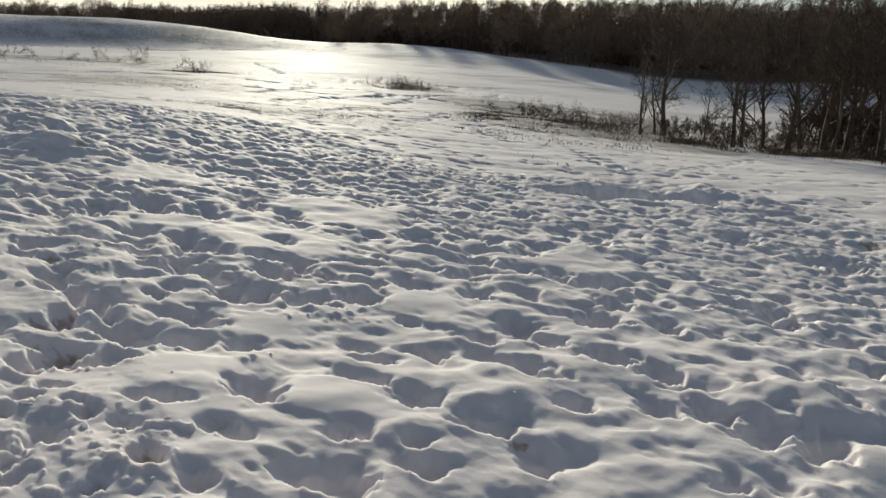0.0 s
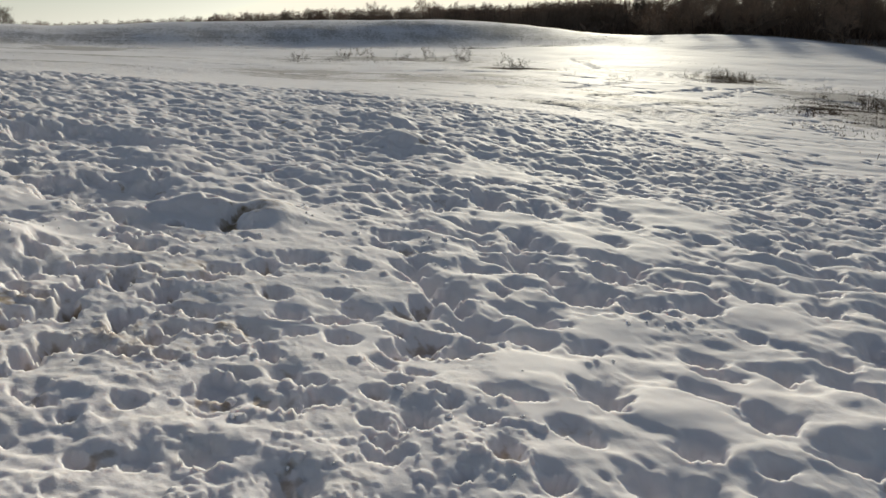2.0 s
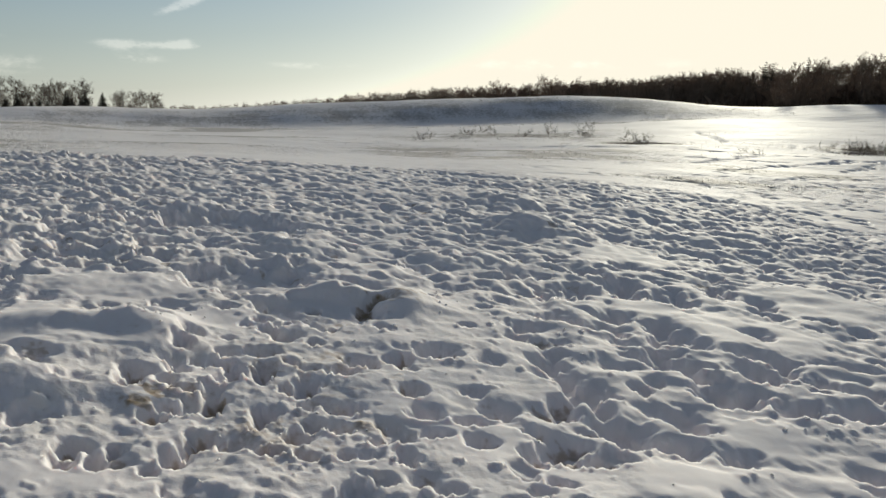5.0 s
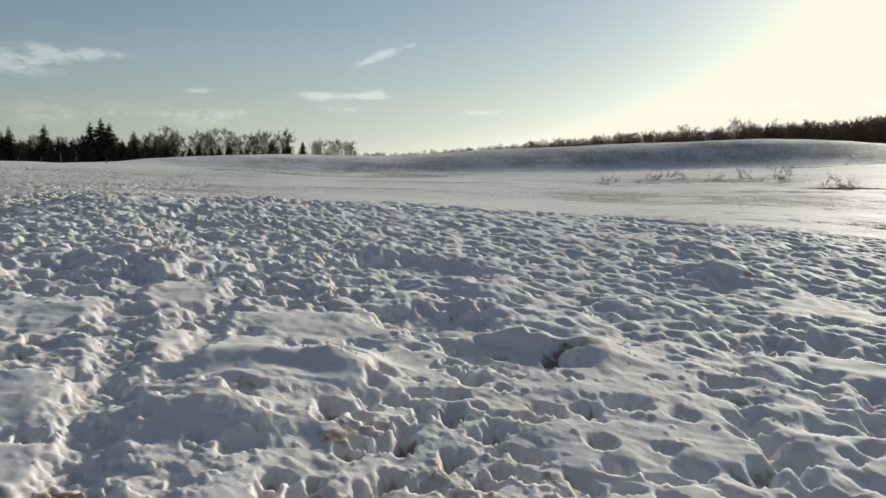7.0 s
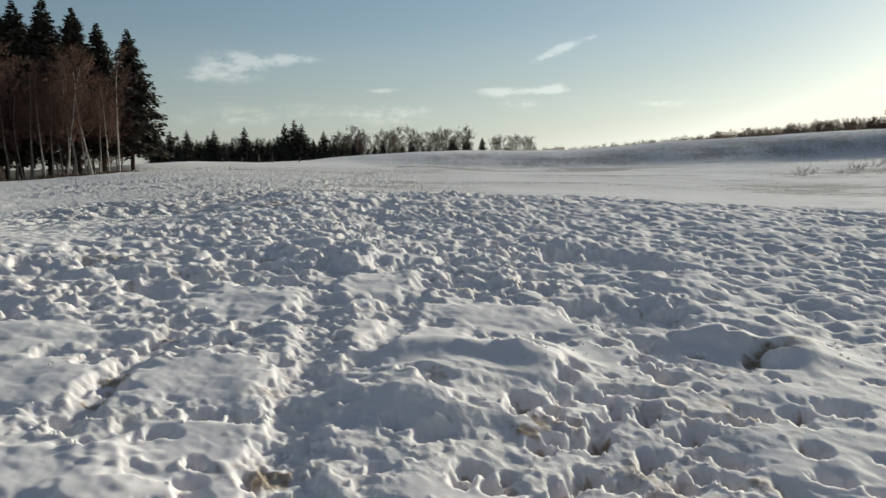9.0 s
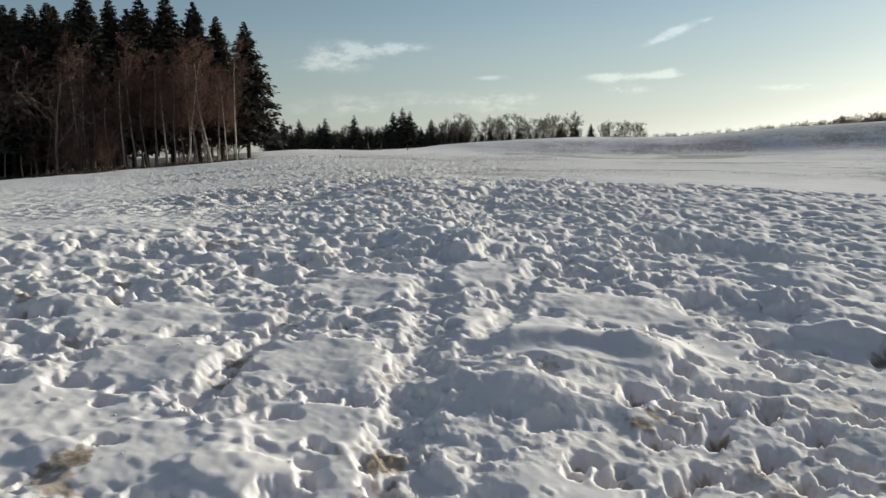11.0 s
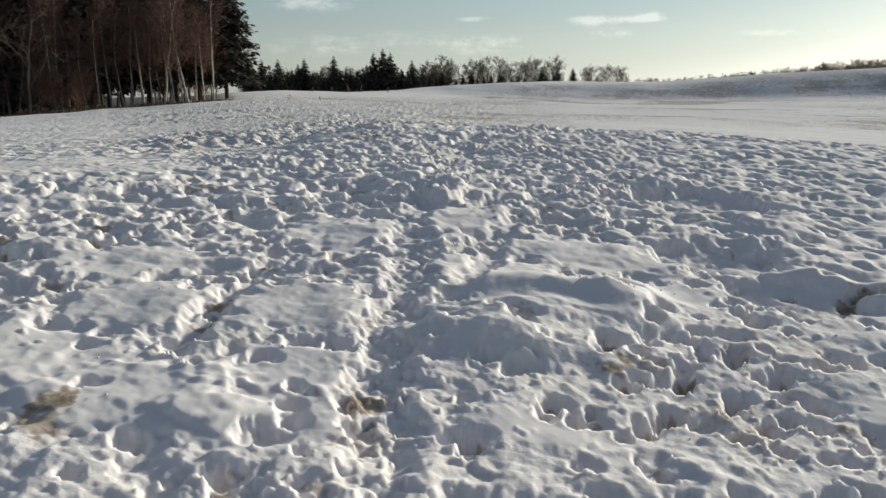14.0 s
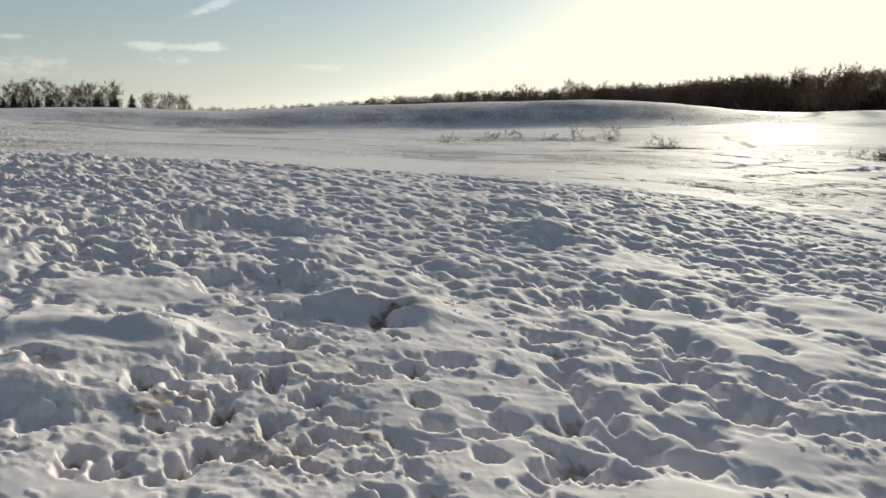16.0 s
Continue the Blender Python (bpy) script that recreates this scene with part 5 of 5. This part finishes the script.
# row of small spruces and bare trees beyond the crest
small_spruces = [spruce("spruce", "small dark spruce far beyond the crest", s, 10.0, 0.02, 0.38, 26, 0.2, 8) for s in (5, 6)]
places = []
for az, top in ((-35.6, 2.3), (-34.6, 2.3), (-32.9, 2.35), (-31.0, 2.5), (-30.2, 1.8), (-28.4, 2.7), (-27.8, 2.95), (-27.3, 2.7), (-25.9, 2.2), (-36.3, 2.2), (-33.7, 1.7),
                (-31.8, 1.7), (-29.4, 1.7), (-26.6, 1.7), (-25.2, 1.6), (-36.0, 1.6), (-35.1, 1.7), (-34.0, 1.5), (-32.3, 1.6), (-30.6, 1.5), (-29.9, 1.6), (-28.9, 1.9), (-26.2, 1.5), (-24.6, 1.5), (-22.0, 1.6), (-20.1, 1.6), (-17.4, 1.7)) + tuple((-36.6 + 13.4 * k / 36, rnd.uniform(1.0, 1.6)) for k in range(36)) + tuple((-23.0 + 6.8 * k / 15, rnd.uniform(0.95, 1.4)) for k in range(15)) + ((-33.3, 2.0), (-16.4, 1.75), (-15.4, 1.65)):
    r = 200 + rnd.uniform(0, 25)
    x, y = polar(az, r)
    places.append((az, r, (r * math.tan(radians(top + 0.12)) + EYE_Z - height(x, y)) / 10.0, rnd.uniform(0, 360)))
spread_trees(small_spruces, places, "far spruces")
far_bare = [bare_tree("bare_tree", "leafless broad-crowned tree, grey-brown, far off", s, 9.0, 0.12, BARK, BARK, 0.06, 22, 4, 0, 0.85, 0.40, 5, 0.020) for s in (41, 42, 43)]
places = []
for az, top in [(-36.8 + 13.5 * (k + rnd.random()) / 52, rnd.uniform(1.2, 2.0)) for k in range(52)] + \
        [(-25.0 + 9.0 * (k + rnd.random() * 0.7) / 16, rnd.uniform(2.0, 2.55)) for k in range(16)] + \
        [(-23.9, 2.6), (-14.6, 1.75), (-14.2, 1.9), (-13.6, 1.8), (-13.1, 1.85), (-12.6, 1.8), (-12.2, 1.75)]:
    r = 228 + rnd.uniform(0, 30)
    x, y = polar(az, r)
    places.append((az, r, (r * math.tan(radians(top)) + EYE_Z - height(x, y)) / 9.0, rnd.uniform(0, 360)))
spread_trees(far_bare, places, "far leafless trees")

# thin line of trees behind the hill, higher towards the wood
hill_trees = [bare_tree("bare_tree", "leafless grey-brown tree showing over the hilltop", s, 9.0, 0.13, BARK, WOODTWIG, 0.04, 16, 4, 0, 0.7, 0.40, 5, 0.024) for s in (45, 46, 47)]
places = []
for k in range(270):
    az = -11.5 + 37 * (k + rnd.random()) / 270
    top = np.interp(az, (-11, -9, -2.5, 4.9, 12.3, 18.8, 26), (0.9, 0.85, 1.4, 2.05, 2.4, 2.75, 3.3)) + rnd.uniform(-0.1, 0.25)
    r = 205 + rnd.uniform(0, 25)
    x, y = polar(az, r)
    places.append((az, r, max(0.25, (r * math.tan(radians(top)) + EYE_Z - height(x, y)) / 9.0), rnd.uniform(0, 360)))
for az, top in ((9.6, 2.75), (9.9, 2.6), (12.9, 3.0), (13.3, 2.9)):
    r = 204
    x, y = polar(az, r)
    places.append((az, r, (r * math.tan(radians(top)) + EYE_Z - height(x, y)) / 8.6, rnd.uniform(0, 360)))
spread_trees(hill_trees, places, "trees over the hilltop")

# wooded slope
wood = [bare_tree("wood_tree", "leafless brown tree of the wooded slope", s, 12.0, 0.16, BARK, WOODTWIG, 0.04, 18, 4, 0, 0.9, 0.40, 6, 0.030) for s in (51, 52, 53, 54)]
places = []
for k in range(294):
    az = 13 + 58 * (k // 6 + rnd.random()) / 49
    row = k % 6
    r = 158 - float(np.interp(az, (37, 46), (0, 14))) + 15 * row + rnd.uniform(-6, 6)
    if az < 27:
        r = 225 + 8 * row + rnd.uniform(-4, 4)
    x, y = polar(az, r)
    top = np.interp(az, (17, 20.5, 27.5, 36.5, 50, 60, 75), (2.9, 3.05, 3.75, 4.6, 5.1, 5.1, 5.1)) - 0.14 * (5 - row) + rnd.uniform(-0.14, 0.02)
    places.append((az, r, (r * math.tan(radians(top)) + EYE_Z - height(x, y)) / 13.0, rnd.uniform(0, 360)))
spread_trees(wood, places, "trees of the wooded slope")
places = []
for k in range(34):
    az = 22 + 50 * (k + rnd.random()) / 34
    r = 235 + rnd.uniform(0, 12)
    x, y = polar(az, r)
    top = np.interp(az, (17, 20.5, 27.5, 36.5, 50, 60, 75), (2.8, 3.05, 3.75, 4.35, 4.9, 5.0, 5.0)) + rnd.uniform(-0.1, 0.2)
    places.append((az, r, (r * math.tan(radians(top)) + EYE_Z - height(x, y)) / 10.0, rnd.uniform(0, 360)))
spread_trees([spruce("spruce", "dark spruce standing out of the wooded slope", 7, 10.0, 0.1, 0.17, 22, 0.25, 6)], places, "spruces of the wooded slope")

# leafless trees on the bank by the hollow
bank = [bare_tree("bank_tree", "dark leafless tree on the snowy bank", s, 8.0, 0.15, BARK, TWIG, 0.22, 9, 4, l, 0.8, 0.42, 5, 0.014)
        for s, l in ((61, 0.02), (62, -0.08), (63, 0.1))]
places = []
for az, r, size in ((47.9, 46, 0.55), (49.3, 49, 0.95), (48.8, 50, 0.5), (51.9, 47, 0.4), (53.6, 46, 0.85), (54.2, 47, 0.7), (55.4, 48, 0.8), (56.8, 47, 1.05),
                    (57.6, 49, 0.9), (58.8, 50, 1.1), (60.0, 48, 1.1), (61.0, 50, 1.2), (62.0, 47, 1.15), (59.4, 46, 0.8), (63.5, 48, 1.2), (65, 50, 1.2), (68, 50, 1.2)) + tuple((58.5 + 11 * (k + rnd.random()) / 26, rnd.uniform(50, 72), rnd.uniform(0.9, 1.35)) for k in range(26)):
    places.append((az, r, size, rnd.uniform(0, 360)))
spread_trees(bank, places, "trees of the bank")


# ---------------------------------------------------------------- shrubs, weeds and grass
shrubs = [bare_tree("shrub", "low leafless shrub sticking out of the snow", s, 2.2, 0.022, TWIG, TWIG, 0.05, 10, 4, 0, 1.3, 0.7, 4, 0.007) for s in (71, 72)]
places = []
for az, r, size in ((18.6, 70, 0.62), (19.3, 71, 0.42), (17.9, 72, 0.38), (13.0, 84, 0.6), (9.5, 85, 0.5), (15.6, 80, 0.7), (32.1, 69, 0.55), (31.4, 70, 0.35)):
    places.append((az, r, size, rnd.uniform(0, 360)))
spread_trees(shrubs, places, "shrubs in the field")
sprawling = [bare_tree("shrub", "wide tangled leafless shrub half buried in snow", s, 0.9, 0.016, BARK, BARK, 0.0, 8, 4, 0, 3.2, 1.5, 3, 0.008) for s in (73, 74, 75)]
places = [(18.7 + rnd.gauss(0, 0.8), rnd.gauss(70, 1.2), rnd.uniform(0.3, 0.7), rnd.uniform(0, 360)) for _ in range(7)]
places += [(32.3 + rnd.gauss(0, 1.4), rnd.gauss(70, 3), rnd.uniform(0.3, 0.8), rnd.uniform(0, 360)) for _ in range(20)]
places += [(rnd.uniform(4, 17), rnd.gauss(82, 6), rnd.uniform(0.35, 0.9), rnd.uniform(0, 360)) for _ in range(16)]
places += [(rnd.gauss(42, 2.8), rnd.gauss(50, 9), rnd.uniform(0.22, 0.5), rnd.uniform(0, 360)) for _ in range(44)]
places += [(rnd.uniform(21, 30), rnd.gauss(60, 5), rnd.uniform(0.2, 0.45), rnd.uniform(0, 360)) for _ in range(8)]
clump = random.Random(6)
places += [(clump.uniform(40.5, 48.5), clump.uniform(43, 58), clump.uniform(0.5, 0.95), clump.uniform(0, 360)) for _ in range(24)]
spread_trees(sprawling, places, "sprawling shrubs of the field")


def tufts(name, label, spots, count, tall, material, seed, thick=0.010, patchy=0.3, stems=(2, 5)):
    """Many thin stalks in one mesh, thick about the given spots (bearing, distance, spread in degrees, spread in metres), left out in gaps."""
    g = random.Random(seed)
    me = Mesher()
    k = 0
    while k < count:
        az, r, sa, sr = spots[g.randrange(len(spots))]
        x, y = polar(g.gauss(az, sa), max(20, g.gauss(r, sr)))
        if noise.noise(Vector((x * patchy, y * patchy, seed))) < 0.08:
            k += 0.25
            continue
        k += 1
        z = rest_on(x, y) - 0.03
        for _ in range(g.randint(*stems)):
            h = tall * g.uniform(0.35, 1.0)
            d = Vector((g.gauss(0, 0.45), g.gauss(0, 0.45), 1)).normalized()
            p = Vector((x + g.gauss(0, 0.3), y + g.gauss(0, 0.3), z))
            s = Vector((g.gauss(0, 1), g.gauss(0, 1), 0)).normalized() * thick
            bend = Vector((g.gauss(0, 0.3), g.gauss(0, 0.3), -0.1)) * h
            me.blade(p - s, p + s, p + d * h * 0.6 + s * 0.8, p + d * h + bend, p + d * h * 0.6 - s * 0.8)
    return tagged(new(name, me.mesh(name, material, False)), label, "grass", kind="stuff")


tufts("dry_weeds", "dry brown weed stalks standing in the snow", ((40.0, 52, 1.8, 10), (43, 46, 1.8, 8), (38.5, 44, 1.4, 6), (46, 52, 1.8, 8), (32.3, 70, 1.9, 3), (18.7, 69, 1.3, 2.0), (12, 82, 4, 5)),
      9500, 0.16, WEED, 81, 0.009)
tufts("bank_grass", "matted brown grass and brush along the snowy bank", ((50, 46, 3, 2), (54, 45.5, 2.5, 1.6), (58, 45.5, 2.2, 1.4), (62, 45.5, 2.2, 1.4), (56, 48, 6, 3)), 2200, 0.45, STRAW, 82, 0.010, 0.45)
tufts("hill_grass", "dry grass over the steep snowy hillside", ((2, 129, 5, 6), (12, 129, 5, 6), (20, 127, 3, 6), (-6, 128, 5, 7)), 6000, 0.28, WEED, 83, 0.012, 0.10)
tufts("field_grass", "bands of dry grass standing in the open snow", ((8, 84, 6, 8), (11, 48, 7, 5), (16, 60, 4, 6), (-14, 108, 6, 8), (-20, 90, 4, 14), (-4, 114, 6, 6), (30, 76, 4, 6), (24, 90, 4, 8)), 6000, 0.10, WEED, 87, 0.010, 0.2)
tufts("valley_grass", "streaks of flattened dry grass in the valley snow", ((11, 43, 6, 2), (19, 44, 3, 3), (23, 28, 3, 2), (24, 42, 3, 2), (42, 46, 3, 8), (30, 38, 2.5, 2), (-9, 44, 5, 3), (-20, 34, 3, 3)), 3800, 0.06, WEED, 88, 0.008, 0.3)
tufts("wood_edge_grass", "strip of dry grass and brush at the wood edge", ((-40, 76, 2.0, 1.5), (-45, 74, 3.0, 1.5), (-50, 74, 3.0, 1.5), (-55, 74, 3.0, 1.5)), 2200, 0.55, WEED, 84, 0.014)
tufts("wood_undergrowth", "dense brown undergrowth of the wooded slope", tuple((a, r, 2.2, 4) for a in range(31, 74, 4) for r in (162, 175, 190, 210, 235)) + tuple((a, r, 1.2, 3) for a in (26, 28, 30) for r in (185, 200, 225)) + tuple((a, 226, 1.6, 8) for a in (17, 19, 21, 23, 25) for _ in (0, 1)), 14000, 5.2, WEED, 86, 0.05, 0.05, (3, 5))

# undergrowth under the trees of the bank
thickets = [bare_tree("bush", "dark leafless bush under the trees of the bank", s, 2.6, 0.03, TWIG, TWIG, 0.03, 14, 3, 0, 0.9, 0.5, 7, 0.018) for s in (91, 92)]
spread_trees(thickets, [(49 + 19 * (k + rnd.random()) / 34, rnd.uniform(45, 52), rnd.uniform(0.25, 0.6), rnd.uniform(0, 360)) for k in range(34)], "bushes of the bank")
spread_trees(thickets, [(48.5 + 9 * (k + rnd.random()) / 16, rnd.uniform(53, 64), rnd.uniform(0.3, 0.55), rnd.uniform(0, 360)) for k in range(16)], "bushes of the bank")
spread_trees(thickets, [(57 + 11 * (k + rnd.random()) / 24, rnd.uniform(50, 62), rnd.uniform(0.8, 1.3), rnd.uniform(0, 360)) for k in range(24)], "bushes of the bank")


# ---------------------------------------------------------------- old fence line on the crest
def fence_post(az, r, tall, lean):
    """A weathered round post with a cut, bevelled top."""
    bm = bmesh.new()
    bmesh.ops.create_cone(bm, cap_ends=True, segments=9, radius1=0.075, radius2=0.06, depth=tall + 0.3)
    rim = [e for e in bm.edges if all(v.co.z > 0.4 * tall for v in e.verts)]
    bmesh.ops.bevel(bm, geom=rim, offset=0.015, segments=2, affect="EDGES")
    bmesh.ops.translate(bm, verts=bm.verts, vec=(0, 0, tall * 0.5 - 0.15))
    me = bpy.data.meshes.new("fence_post")
    bm.to_mesh(me)
    bm.free()
    me.materials.append(PALE)
    x, y = polar(az, r)
    post = tagged(new("fence_post", me), "weathered grey wooden fence post standing in the snow", "fence post", "posts of the old fence")
    post.matrix_basis = pose(x, y, rest_on(x, y), lean, lean * 0.6, 0)


for az, r, tall, lean in ((-31.20, 123, 0.75, 1), (-30.14, 123, 1.15, -2), (-29.27, 124, 0.95, 2), (-27.53, 126, 0.8, -1), (-32.44, 122, 0.7, 2)):
    fence_post(az, r, tall, lean)


# ---------------------------------------------------------------- loose snow
def snow_clods():
    """Loose lumps of broken crust, half sunk, in one mesh."""
    g = random.Random(5)
    v, f = [], []
    base = bmesh.new()
    bmesh.ops.create_icosphere(base, subdivisions=2, radius=1.0)
    ball = [p.co.copy() for p in base.verts]
    tris = [[p.index for p in q.verts] for q in base.faces]
    base.free()
    for x, y, spread, count in STREWN:
        for _ in range(int(count * 0.07)):
            px, py = g.gauss(x, spread * 0.5), g.gauss(y, spread * 0.5)
            if math.hypot(px, py) < 2.3:
                continue
            r = min(0.018, 0.006 + g.expovariate(1 / 0.004))
            z = rest_on(px, py) + r * g.uniform(-0.3, 0.15)
            turn = Euler((g.uniform(0, 6), g.uniform(0, 6), g.uniform(0, 6))).to_matrix()
            size = Vector((g.uniform(0.8, 1.5), g.uniform(0.7, 1.2), g.uniform(0.5, 0.9))) * r
            shift = Vector((g.uniform(0, 50), g.uniform(0, 50), 0))
            start = len(v)
            for p in ball:
                q = p * (1 + 0.55 * noise.noise(p * 1.6 + shift))
                q = turn @ Vector((q.x * size.x, q.y * size.y, q.z * size.z))
                v.append((px + q.x, py + q.y, z + q.z))
            f += [[start + i for i in t] for t in tris]
    me = bpy.data.meshes.new("snow_clods")
    me.from_pydata(v, [], f)
    me.polygons.foreach_set("use_smooth", [True] * len(f))
    me.materials.append(SNOW)
    me.update()
    return tagged(new("snow_clods", me), "loose lumps of broken snow crust on the trodden field", "snow", kind="stuff")


snow_clods()
